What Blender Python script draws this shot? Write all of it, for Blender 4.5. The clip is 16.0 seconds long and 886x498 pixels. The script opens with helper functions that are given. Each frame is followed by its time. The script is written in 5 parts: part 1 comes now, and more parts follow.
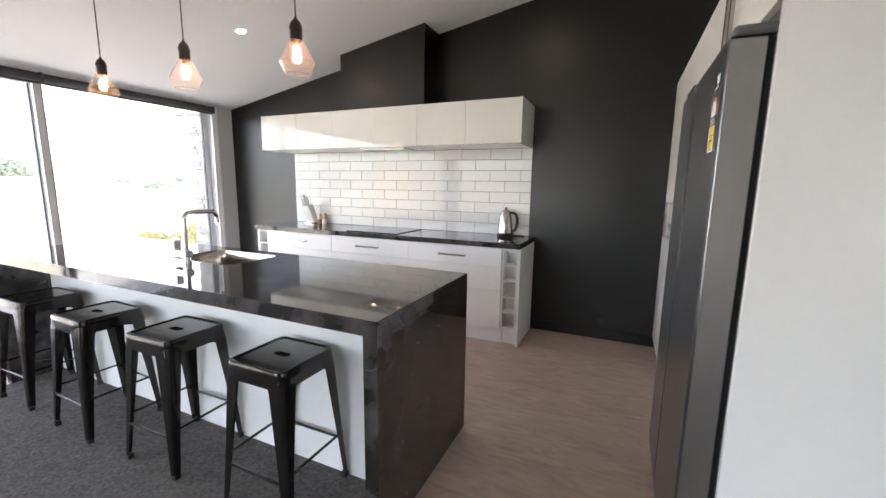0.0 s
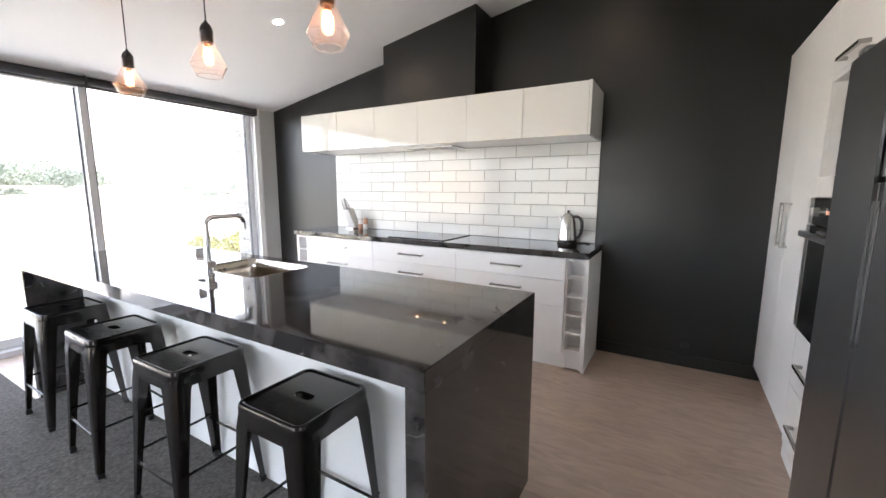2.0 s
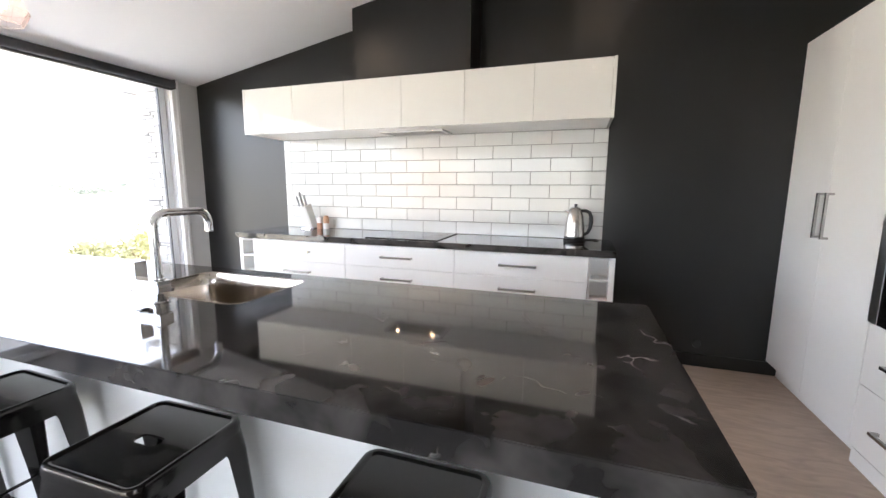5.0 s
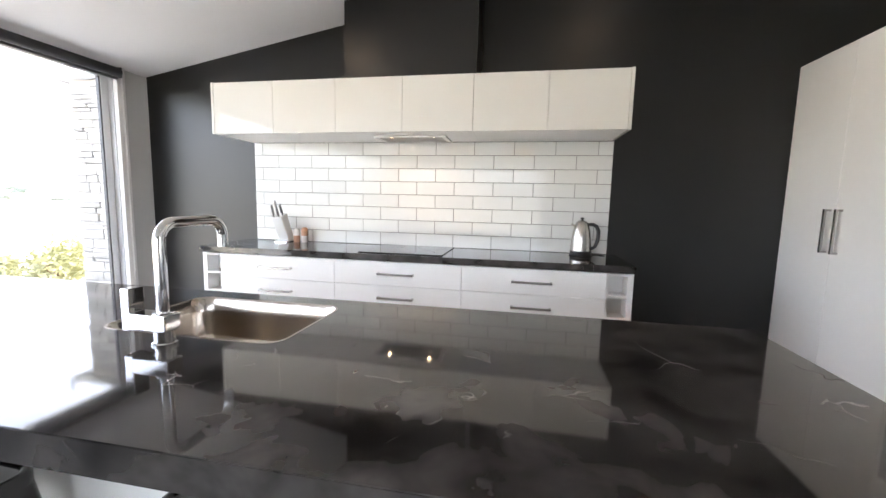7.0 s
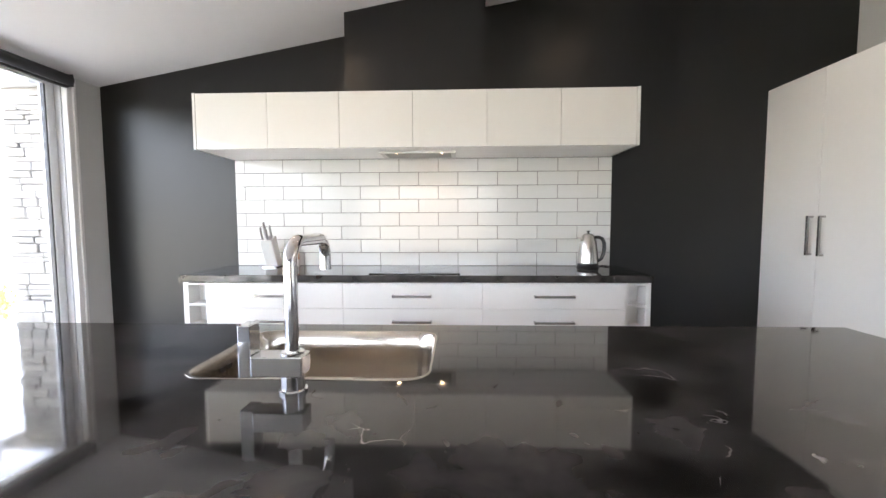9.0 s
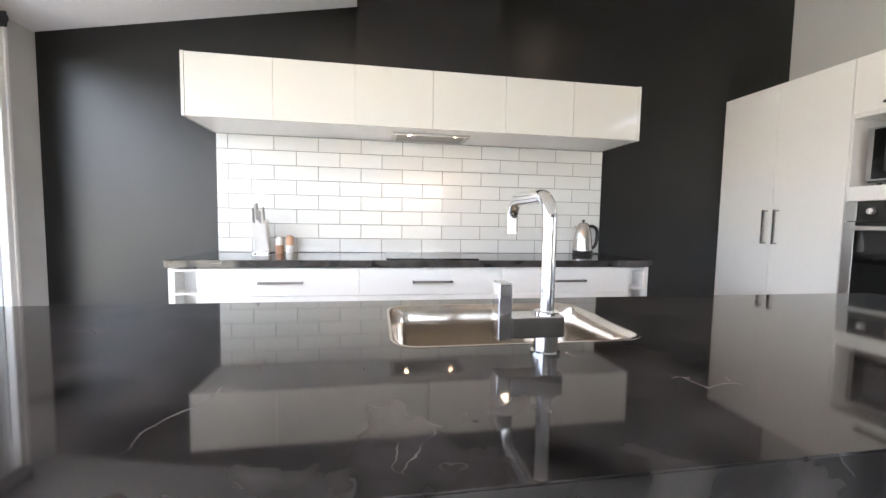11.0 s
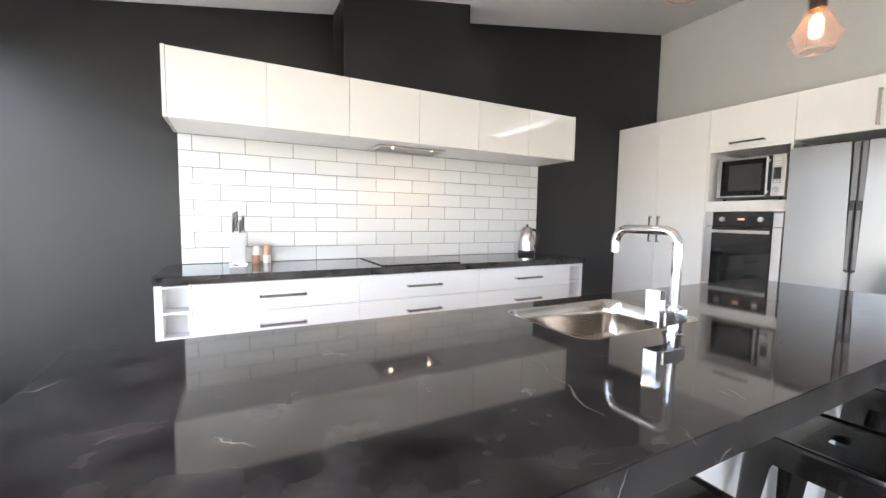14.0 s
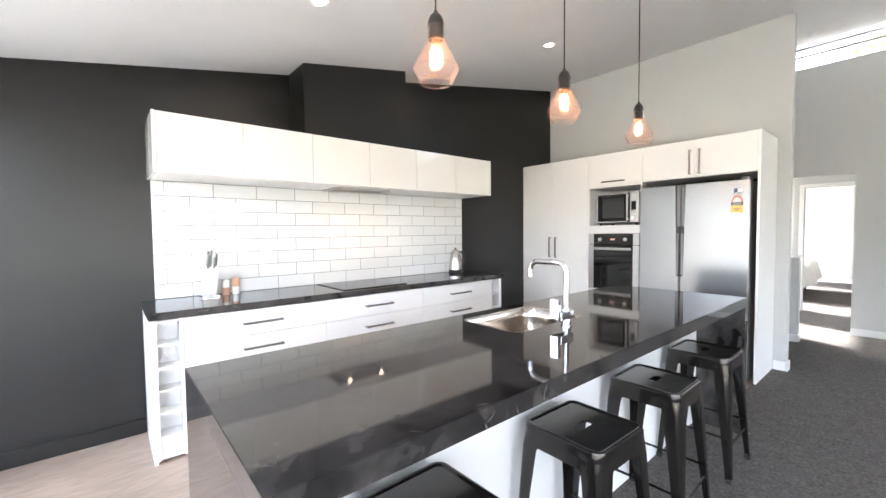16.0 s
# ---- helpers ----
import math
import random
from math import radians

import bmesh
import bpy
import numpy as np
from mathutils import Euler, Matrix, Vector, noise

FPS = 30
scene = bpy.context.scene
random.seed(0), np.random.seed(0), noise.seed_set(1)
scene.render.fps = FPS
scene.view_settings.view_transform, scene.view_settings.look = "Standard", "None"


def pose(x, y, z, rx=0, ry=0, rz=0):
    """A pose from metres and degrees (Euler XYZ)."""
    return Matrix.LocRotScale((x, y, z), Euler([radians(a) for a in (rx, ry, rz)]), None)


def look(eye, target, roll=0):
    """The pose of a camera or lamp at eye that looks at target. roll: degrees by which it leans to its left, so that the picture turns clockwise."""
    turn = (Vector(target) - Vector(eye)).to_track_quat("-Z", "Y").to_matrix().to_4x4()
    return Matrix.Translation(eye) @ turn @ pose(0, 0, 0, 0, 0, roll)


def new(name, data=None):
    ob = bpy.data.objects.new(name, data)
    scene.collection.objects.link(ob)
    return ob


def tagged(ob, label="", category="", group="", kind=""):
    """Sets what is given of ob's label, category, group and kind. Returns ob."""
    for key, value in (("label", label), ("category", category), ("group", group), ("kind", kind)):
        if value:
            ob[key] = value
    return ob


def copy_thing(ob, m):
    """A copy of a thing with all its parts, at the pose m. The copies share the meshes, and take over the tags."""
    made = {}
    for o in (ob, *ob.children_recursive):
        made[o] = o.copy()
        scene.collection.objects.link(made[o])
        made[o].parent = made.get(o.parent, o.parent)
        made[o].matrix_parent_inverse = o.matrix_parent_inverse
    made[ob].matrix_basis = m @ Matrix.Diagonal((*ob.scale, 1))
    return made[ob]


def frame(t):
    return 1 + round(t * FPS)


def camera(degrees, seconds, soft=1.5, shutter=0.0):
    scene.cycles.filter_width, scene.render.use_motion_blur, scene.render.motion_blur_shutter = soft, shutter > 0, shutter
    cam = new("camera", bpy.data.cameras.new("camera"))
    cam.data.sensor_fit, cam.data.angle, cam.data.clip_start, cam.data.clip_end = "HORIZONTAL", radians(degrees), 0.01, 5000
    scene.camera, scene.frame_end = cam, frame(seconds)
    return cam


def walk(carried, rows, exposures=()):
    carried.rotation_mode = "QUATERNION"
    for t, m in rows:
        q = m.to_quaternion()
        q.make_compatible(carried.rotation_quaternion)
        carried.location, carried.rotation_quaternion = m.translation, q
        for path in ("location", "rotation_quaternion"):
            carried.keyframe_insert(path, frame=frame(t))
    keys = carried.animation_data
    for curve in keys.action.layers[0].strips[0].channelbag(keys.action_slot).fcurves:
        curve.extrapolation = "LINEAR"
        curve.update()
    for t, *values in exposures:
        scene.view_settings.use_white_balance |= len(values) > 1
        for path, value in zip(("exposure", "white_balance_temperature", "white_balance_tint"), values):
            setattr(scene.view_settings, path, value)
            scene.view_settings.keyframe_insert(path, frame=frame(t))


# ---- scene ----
cam = camera(95.9, 16.0, soft=1.5)
PATH = [
    (0, (0.329, 0.052, 1.369), (-0.479, 1.854, 1.053), 0.8),
    (0.5, (0.276, 0.155, 1.367), (-0.562, 1.94, 1.033), 0.4),
    (1, (0.231, 0.253, 1.363), (-0.699, 1.991, 1.025), -0.3),
    (1.5, (0.164, 0.317, 1.354), (-0.824, 2.028, 1.04), -0.6),
    (2, (0.086, 0.39, 1.338), (-0.91, 2.099, 1.042), 0.2),
    (2.5, (0.0, 0.455, 1.314), (-0.973, 2.173, 0.995), 0.8),
    (3, (-0.098, 0.503, 1.307), (-1.018, 2.246, 0.97), 1.2),
    (3.5, (-0.229, 0.549, 1.302), (-1.071, 2.334, 0.977), 1.7),
    (4, (-0.37, 0.576, 1.28), (-1.114, 2.405, 0.963), 1.7),
    (6.3, (-0.933, 0.699, 1.281), (-1.444, 2.615, 1.015), 0.4),
    (6.5, (-0.967, 0.72, 1.266), (-1.442, 2.647, 1.018), 1.0),
    (7, (-1.114, 0.719, 1.259), (-1.483, 2.671, 1.025), 1.3),
    (7.5, (-1.253, 0.725, 1.248), (-1.541, 2.693, 1.038), 0.3),
    (8, (-1.381, 0.752, 1.252), (-1.627, 2.727, 1.058), -0.5),
    (8.5, (-1.485, 0.762, 1.248), (-1.661, 2.748, 1.094), -0.9),
    (9, (-1.625, 0.758, 1.231), (-1.699, 2.752, 1.1), -0.2),
    (11.5, (-2.405, 0.831, 1.138), (-1.98, 2.779, 0.984), 0.4),
    (12, (-2.533, 0.827, 1.144), (-2.017, 2.75, 0.952), -0.4),
    (12.5, (-2.671, 0.869, 1.109), (-2.056, 2.761, 0.907), -0.9),
    (13, (-2.789, 0.878, 1.133), (-2.072, 2.732, 0.912), -0.6),
    (13.5, (-2.922, 0.868, 1.157), (-2.098, 2.68, 0.964), 0.1),
    (14, (-3.058, 0.833, 1.222), (-2.129, 2.596, 1.065), 0.9),
    (14.5, (-3.183, 0.761, 1.246), (-2.151, 2.471, 1.14), 0.9),
    (15, (-3.321, 0.68, 1.287), (-2.195, 2.331, 1.217), 0.6),
    (15.5, (-3.48, 0.568, 1.333), (-2.274, 2.162, 1.27), 0.4),
    (16, (-3.592, 0.465, 1.347), (-2.304, 1.992, 1.261), -0.6),
]
walk(cam, [(t, look(eye, target, roll)) for t, eye, target, roll in PATH], exposures=((0, 3.72, 6280, 15), (1, 3.74, 6270, 15), (1.5, 3.85, 6260, 15), (2.5, 3.94, 6240, 15), (4, 4.08, 6240, 15), (6.5, 3.86, 6250, 14), (9, 3.86, 6240, 14), (11.5, 4.01, 6220, 14), (13, 4.0, 6210, 14), (16, 4.28, 6180, 14)))

# ---- world, sun, exposure ----
world = bpy.data.worlds.new("sky")
scene.world = world
world.use_nodes = True
wn = world.node_tree.nodes
sky = wn.new("ShaderNodeTexSky")
sky.sky_type = "NISHITA"
sky.sun_disc = False
sky.sun_elevation = radians(32)
sky.sun_rotation = radians(20)
sky.air_density, sky.dust_density = 1.0, 3.0
wn["Background"].inputs["Strength"].default_value = 0.15
haze = wn.new("ShaderNodeHueSaturation")
haze.inputs["Saturation"].default_value = 0.42
world.node_tree.links.new(sky.outputs["Color"], haze.inputs["Color"])
world.node_tree.links.new(haze.outputs["Color"], wn["Background"].inputs["Color"])

sun = new("sun", bpy.data.lights.new("sun", "SUN"))
sun.data.energy, sun.data.angle, sun.data.color = 2.5, radians(1.5), (1.0, 0.95, 0.87)
sun.matrix_world = look((3.42, 9.4, 6.25), (0, 0, 0))


# ---- materials ----
def mat(name, color, rough=0.5, metal=0.0, grain=0.0, scale=40.0, stretch=(1, 1, 1), bump=0.0, rough_var=0.0, coarse=0.0, coarse_scale=2.0, vary=0.0, spec=0.5, coat=0.0, warp=0.0):
    """A Principled surface: fine grain, coarse blotches, bump, and a small change from piece to piece."""
    m = bpy.data.materials.new(name)
    m.use_nodes = True
    nt = m.node_tree
    n, l = nt.nodes, nt.links
    p = n["Principled BSDF"]
    p.inputs["Roughness"].default_value, p.inputs["Metallic"].default_value = rough, metal
    p.inputs["Specular IOR Level"].default_value = spec
    p.inputs["Coat Weight"].default_value = coat
    p.inputs["Coat Roughness"].default_value = 0.05
    tc = n.new("ShaderNodeTexCoord")
    mp = n.new("ShaderNodeMapping")
    mp.inputs["Scale"].default_value = stretch
    l.new(tc.outputs["Object"], mp.inputs["Vector"])
    fine = n.new("ShaderNodeTexNoise")
    fine.inputs["Scale"].default_value, fine.inputs["Detail"].default_value = scale, 4.0
    fine.inputs["Distortion"].default_value = warp
    l.new(mp.outputs["Vector"], fine.inputs["Vector"])
    big = n.new("ShaderNodeTexNoise")
    big.inputs["Scale"].default_value, big.inputs["Detail"].default_value = coarse_scale, 3.0
    l.new(tc.outputs["Object"], big.inputs["Vector"])
    # brightness = 1 + grain*(fine-.5)*2 + coarse*(big-.5)*2 + vary*(random-.5)
    a = n.new("ShaderNodeMath"); a.operation = "MULTIPLY_ADD"
    a.inputs[1].default_value, a.inputs[2].default_value = 2 * grain, 1.0 - grain - coarse - vary / 2
    l.new(fine.outputs["Fac"], a.inputs[0])
    b = n.new("ShaderNodeMath"); b.operation = "MULTIPLY_ADD"
    b.inputs[1].default_value = 2 * coarse
    l.new(big.outputs["Fac"], b.inputs[0]); l.new(a.outputs[0], b.inputs[2])
    info = n.new("ShaderNodeObjectInfo")
    c = n.new("ShaderNodeMath"); c.operation = "MULTIPLY_ADD"
    c.inputs[1].default_value = vary
    l.new(info.outputs["Random"], c.inputs[0]); l.new(b.outputs[0], c.inputs[2])
    mix = n.new("ShaderNodeMix"); mix.data_type = "RGBA"; mix.blend_type = "MULTIPLY"
    mix.inputs["Factor"].default_value = 1.0
    mix.inputs["A"].default_value = (*color, 1)
    l.new(c.outputs[0], mix.inputs["B"])
    l.new(mix.outputs["Result"], p.inputs["Base Color"])
    if rough_var:
        r = n.new("ShaderNodeMath"); r.operation = "MULTIPLY_ADD"
        r.inputs[1].default_value, r.inputs[2].default_value = 2 * rough_var, rough - rough_var
        l.new(big.outputs["Fac"], r.inputs[0]); l.new(r.outputs[0], p.inputs["Roughness"])
    if bump:
        bu = n.new("ShaderNodeBump")
        bu.inputs["Strength"].default_value, bu.inputs["Distance"].default_value = bump, 0.004
        l.new(fine.outputs["Fac"], bu.inputs["Height"]); l.new(bu.outputs["Normal"], p.inputs["Normal"])
    return m


def glow(name, color, strength):
    m = bpy.data.materials.new(name)
    m.use_nodes = True
    p = m.node_tree.nodes["Principled BSDF"]
    p.inputs["Base Color"].default_value = (0.8, 0.7, 0.6, 1)
    p.inputs["Emission Color"].default_value = (*color, 1)
    p.inputs["Emission Strength"].default_value = strength
    return m


def pane_glass(name, tint=(1, 1, 1), gloss=0.5, milk=0.0, lit=(0, 0, 0), shine=0.0):
    """Thin glass: clear, glossier at a glancing angle; pinkish milkiness stands in for bulb glow."""
    m = bpy.data.materials.new(name)
    m.use_nodes = True
    n, l = m.node_tree.nodes, m.node_tree.links
    n.remove(n["Principled BSDF"])
    tr, gl, lw, mx = (n.new(k) for k in ("ShaderNodeBsdfTransparent", "ShaderNodeBsdfGlossy", "ShaderNodeLayerWeight", "ShaderNodeMixShader"))
    tr.inputs["Color"].default_value = (*tint, 1)
    gl.inputs["Roughness"].default_value = 0.02
    lw.inputs["Blend"].default_value = 0.5
    pw = n.new("ShaderNodeMath"); pw.operation = "POWER"; pw.inputs[1].default_value = 4.0
    sc = n.new("ShaderNodeMath"); sc.operation = "MULTIPLY_ADD"; sc.inputs[1].default_value, sc.inputs[2].default_value = gloss, 0.03
    l.new(lw.outputs["Facing"], pw.inputs[0]); l.new(pw.outputs[0], sc.inputs[0]); l.new(sc.outputs[0], mx.inputs[0])
    clear = tr
    if milk:
        tl, m2 = n.new("ShaderNodeBsdfTranslucent"), n.new("ShaderNodeMixShader")
        # pink translucency: the bulb's bloom put into the glass colour
        tl.inputs["Color"].default_value = (1.0, 0.7, 0.58, 1)
        m2.inputs[0].default_value = milk
        l.new(tr.outputs[0], m2.inputs[1]); l.new(tl.outputs[0], m2.inputs[2])
        clear = m2
    if shine:
        em, both = n.new("ShaderNodeEmission"), n.new("ShaderNodeAddShader")
        em.inputs["Color"].default_value, em.inputs["Strength"].default_value = (*lit, 1), shine
        l.new(clear.outputs[0], both.inputs[0]); l.new(em.outputs[0], both.inputs[1])
        clear = both
    l.new(clear.outputs[0], mx.inputs[1]); l.new(gl.outputs[0], mx.inputs[2])
    l.new(mx.outputs[0], n["Material Output"].inputs["Surface"])
    return m


def stone_top(name):
    """Polished black stone: charcoal clouds, fine speckle and thin pale broken veins."""
    m = bpy.data.materials.new(name)
    m.use_nodes = True
    n, l = m.node_tree.nodes, m.node_tree.links
    p = n["Principled BSDF"]
    p.inputs["Roughness"].default_value, p.inputs["Specular IOR Level"].default_value = 0.05, 0.68
    tc = n.new("ShaderNodeTexCoord")

    def cloud(scale, detail, warp, lo, hi):
        t = n.new("ShaderNodeTexNoise")
        t.inputs["Scale"].default_value, t.inputs["Detail"].default_value, t.inputs["Distortion"].default_value = scale, detail, warp
        t.inputs["Roughness"].default_value = 0.52
        l.new(tc.outputs["Object"], t.inputs["Vector"])
        r = n.new("ShaderNodeMapRange")
        r.inputs["From Min"].default_value, r.inputs["From Max"].default_value = lo, hi
        l.new(t.outputs["Fac"], r.inputs["Value"])
        return r.outputs["Result"]

    def blend(fac, a, b):
        x = n.new("ShaderNodeMix"); x.data_type = "RGBA"
        l.new(fac, x.inputs["Factor"])
        for socket, v in ((x.inputs["A"], a), (x.inputs["B"], b)):
            if isinstance(v, tuple):
                socket.default_value = (*v, 1)
            else:
                l.new(v, socket)
        return x.outputs["Result"]

    def times(a, b):
        x = n.new("ShaderNodeMath"); x.operation = "MULTIPLY"
        l.new(a, x.inputs[0]); l.new(b, x.inputs[1])
        return x.outputs[0]

    def crack(scale, warp, width):
        """Thin lines along the borders of warped cells."""
        t = n.new("ShaderNodeTexNoise")
        t.inputs["Scale"].default_value, t.inputs["Detail"].default_value = scale * 1.6, 4
        l.new(tc.outputs["Object"], t.inputs["Vector"])
        a = n.new("ShaderNodeMix"); a.data_type = "RGBA"; a.blend_type = "LINEAR_LIGHT"; a.inputs["Factor"].default_value = warp
        l.new(tc.outputs["Object"], a.inputs["A"]); l.new(t.outputs["Color"], a.inputs["B"])
        v = n.new("ShaderNodeTexVoronoi"); v.feature = "DISTANCE_TO_EDGE"; v.inputs["Scale"].default_value = scale
        l.new(a.outputs["Result"], v.inputs["Vector"])
        e = n.new("ShaderNodeMapRange")
        e.inputs["From Max"].default_value, e.inputs["To Min"].default_value, e.inputs["To Max"].default_value = width, 1.0, 0.0
        l.new(v.outputs["Distance"], e.inputs["Value"])
        return e.outputs["Result"]

    col = blend(cloud(8.0, 3.5, 0.3, 0.34, 0.68), (0.01, 0.0091, 0.0088), (0.066, 0.0605, 0.058))
    col = blend(times(crack(1.9, 0.16, 0.005), cloud(3.2, 2, 0.0, 0.54, 0.66)), col, (0.16, 0.152, 0.147))
    veins = times(crack(4.2, 0.1, 0.008), cloud(6.0, 2, 0.0, 0.6, 0.68))
    l.new(blend(veins, col, (0.3, 0.285, 0.275)), p.inputs["Base Color"])
    return m


BLACK_WALL = mat("black_wall_paint", (0.0022, 0.002, 0.0018), 0.35, grain=0.08, scale=220, bump=0.1, coarse=0.12, coarse_scale=1.5, rough_var=0.03, spec=0.53)
WHITE_WALL = mat("pale_grey_wall_paint", (0.51, 0.515, 0.5), 0.6, grain=0.02, scale=200, bump=0.06, coarse=0.025)
CEILING = mat("white_ceiling_paint", (0.74, 0.74, 0.735), 0.8, grain=0.02, scale=160, bump=0.05, coarse=0.02)
TRIM = mat("white_gloss_trim", (0.78, 0.78, 0.77), 0.35, grain=0.02, coarse=0.02)
# Tone for the unseen south wall, darkened to cut bounce and reflections.
GREY_WALL = mat("reflection_cutting_grey", (0.24, 0.24, 0.235), 0.6, grain=0.02, scale=200, bump=0.06, coarse=0.03)
GLOSS = mat("white_gloss_lacquer", (0.7, 0.7, 0.67), 0.022, grain=0.01, coarse=0.02, coarse_scale=1.0, spec=0.55)
SATIN = mat("white_satin_board", (0.79, 0.785, 0.77), 0.3, grain=0.015, coarse=0.02, coarse_scale=1.5, rough_var=0.05)
STONE = stone_top("polished_black_stone")
TILE = mat("white_glazed_tile", (0.69, 0.695, 0.68), 0.08, grain=0.015, scale=16, bump=0.14, coarse=0.02, coarse_scale=6, vary=0.07, spec=0.5)
GROUT = mat("grey_grout", (0.2, 0.195, 0.185), 0.9, grain=0.15, scale=300)
CARPET = mat("charcoal_carpet", (0.112, 0.105, 0.098), 0.95, grain=0.85, scale=62, bump=1.0, coarse=0.3, coarse_scale=16, spec=0.1)
VINYL = mat("tan_streaked_vinyl", (0.445, 0.345, 0.268), 0.34, grain=0.36, scale=5.5, stretch=(0.8, 3.0, 1), bump=0.1, coarse=0.14, coarse_scale=3.0, rough_var=0.06, warp=1.6)
STEEL = mat("brushed_stainless_steel", (0.52, 0.515, 0.51), 0.3, 1.0, grain=0.07, scale=30, stretch=(1, 1, 60), bump=0.02, coarse=0.03, rough_var=0.03)
SINK_STEEL = mat("satin_sink_steel", (0.52, 0.47, 0.415), 0.17, 1.0, grain=0.05, scale=120, coarse=0.06, rough_var=0.04)
FRIDGE_STEEL = mat("fridge_stainless_steel", (0.29, 0.295, 0.305), 0.3, 1.0, grain=0.008, scale=40, stretch=(1, 1, 0.02), coarse=0.015)
brushed = FRIDGE_STEEL.node_tree.nodes
brushed["Principled BSDF"].inputs["Anisotropic"].default_value = 0.35
across = brushed.new("ShaderNodeCombineXYZ")
across.inputs["Y"].default_value = 1.0
FRIDGE_STEEL.node_tree.links.new(across.outputs[0], brushed["Principled BSDF"].inputs["Tangent"])
# Door steel again, with the side's reflected brightness set in the colour.
FRIDGE_SIDE_TONE = mat("fridge_edge_reflected_tone", (0.58, 0.565, 0.545), 0.3, 1.0, grain=0.04, scale=30, stretch=(60, 1, 1), coarse=0.05, rough_var=0.04)
FRIDGE_BODY = mat("grey_painted_fridge_case", (0.2, 0.2, 0.2), 0.4, grain=0.05, coarse=0.05)
FRIDGE_GREY = mat("grey_grip_plastic", (0.16, 0.16, 0.165), 0.3, 0.4, grain=0.05)
HANDLE = mat("brushed_nickel_handle", (0.42, 0.41, 0.4), 0.22, 1.0, grain=0.06, scale=60, stretch=(1, 1, 8))
CHROME = mat("polished_chrome", (0.82, 0.82, 0.83), 0.04, 1.0, coarse=0.02)
GUNMETAL = mat("dark_gunmetal_lacquer", (0.03, 0.0265, 0.024), 0.2, 0.75, grain=0.08, scale=180, coarse=0.2, coarse_scale=9, rough_var=0.06, coat=0.3)
RUBBER = mat("black_rubber", (0.015, 0.015, 0.015), 0.75, grain=0.1)
KETTLE_STEEL = mat("polished_kettle_steel", (0.52, 0.5, 0.475), 0.25, 1.0, grain=0.06, scale=60, stretch=(1, 1, 10), coarse=0.05, rough_var=0.03)
BLACK_GLASS = mat("black_oven_glass", (0.006, 0.006, 0.006), 0.05, grain=0.02, spec=0.4)
MW_GLASS = mat("microwave_door_glass", (0.007, 0.007, 0.007), 0.08, grain=0.02, spec=0.25)
HOOD_MESH = mat("grey_grease_filter", (0.22, 0.215, 0.21), 0.35, 0.9, grain=0.3, scale=400)
BLACK_PLASTIC = mat("black_plastic", (0.018, 0.018, 0.019), 0.35, grain=0.06, coarse=0.1)
# Near-black that puts the shade of gaps and recesses into the colour.
GAP_SHADE = mat("recess_shade", (0.03, 0.03, 0.03), 0.8, grain=0.1)
ALU = mat("silver_aluminium_frame", (0.66, 0.67, 0.69), 0.35, 0.3, grain=0.03)
ALU_DARK = mat("charcoal_seal", (0.06, 0.06, 0.065), 0.5, grain=0.05)
BLIND = mat("charcoal_blind_fabric", (0.035, 0.035, 0.038), 0.6, grain=0.1, scale=300, bump=0.1)
GLASS = pane_glass("window_glass")
SHADE_GLASS = pane_glass("amber_tinted_glass", (1.0, 0.955, 0.935), 0.8, 0.025)
RIM_GLASS = pane_glass("ground_glass_rim", (0.99, 0.97, 0.96), 0.9, 0.12)
HOOD_GREY = mat("grey_perforated_screen", (0.03, 0.03, 0.03), 0.3, grain=0.5, scale=500, spec=0.4)
COPPER_CAP = mat("copper_bulb_cap", (0.6, 0.3, 0.18), 0.3, 1.0, grain=0.05)
FILAMENT = glow("warm_filament_glow", (1.0, 0.5, 0.2), 15.0)
BULB_GLASS = pane_glass("bulb_glass", (1.0, 0.9, 0.8), 0.3, 0.22, (1.0, 0.42, 0.16), 0.035)
DOWNLIGHT = glow("warm_downlight_glow", (1.0, 0.74, 0.5), 14.0)
HOODLIGHT = glow("warm_hood_light_glow", (1.0, 0.66, 0.36), 6.0)
CONCRETE = mat("pale_patio_concrete", (0.5, 0.49, 0.46), 0.85, grain=0.1, scale=60, bump=0.2, coarse=0.1)
HILL = mat("olive_hill_grass", (0.19, 0.172, 0.135), 0.9, grain=0.5, scale=0.9, coarse=0.35, coarse_scale=0.12)
GRASS_FAR = mat("dry_pale_grass", (0.4, 0.37, 0.28), 0.9, grain=0.3, scale=3, coarse=0.25, coarse_scale=0.05)
SCRUB = mat("green_scrub", (0.21, 0.24, 0.2), 0.8, grain=0.4, scale=2, coarse=0.3, coarse_scale=0.3)
LEAF = mat("yellow_green_leaf", (0.3, 0.3, 0.15), 0.6, grain=0.3, scale=20, vary=0.3)
STONES = mat("split_schist_stone", (0.41, 0.395, 0.37), 0.85, grain=0.25, scale=30, bump=0.8, coarse=0.2, coarse_scale=6, vary=0.5)
MORTAR = mat("shadowed_mortar", (0.24, 0.23, 0.22), 0.95, grain=0.2)
TIMBER = mat("turned_beech", (0.5, 0.29, 0.18), 0.4, grain=0.2, scale=12, stretch=(8, 8, 1), bump=0.05)
COPPER = mat("copper_brown_wood", (0.42, 0.23, 0.145), 0.4, grain=0.2, scale=12, stretch=(8, 8, 1))
CERAMIC = mat("white_ceramic", (0.8, 0.79, 0.77), 0.25, coarse=0.02)
LINEN = mat("white_linen", (0.82, 0.82, 0.82), 0.85, grain=0.05, scale=80, bump=0.3)
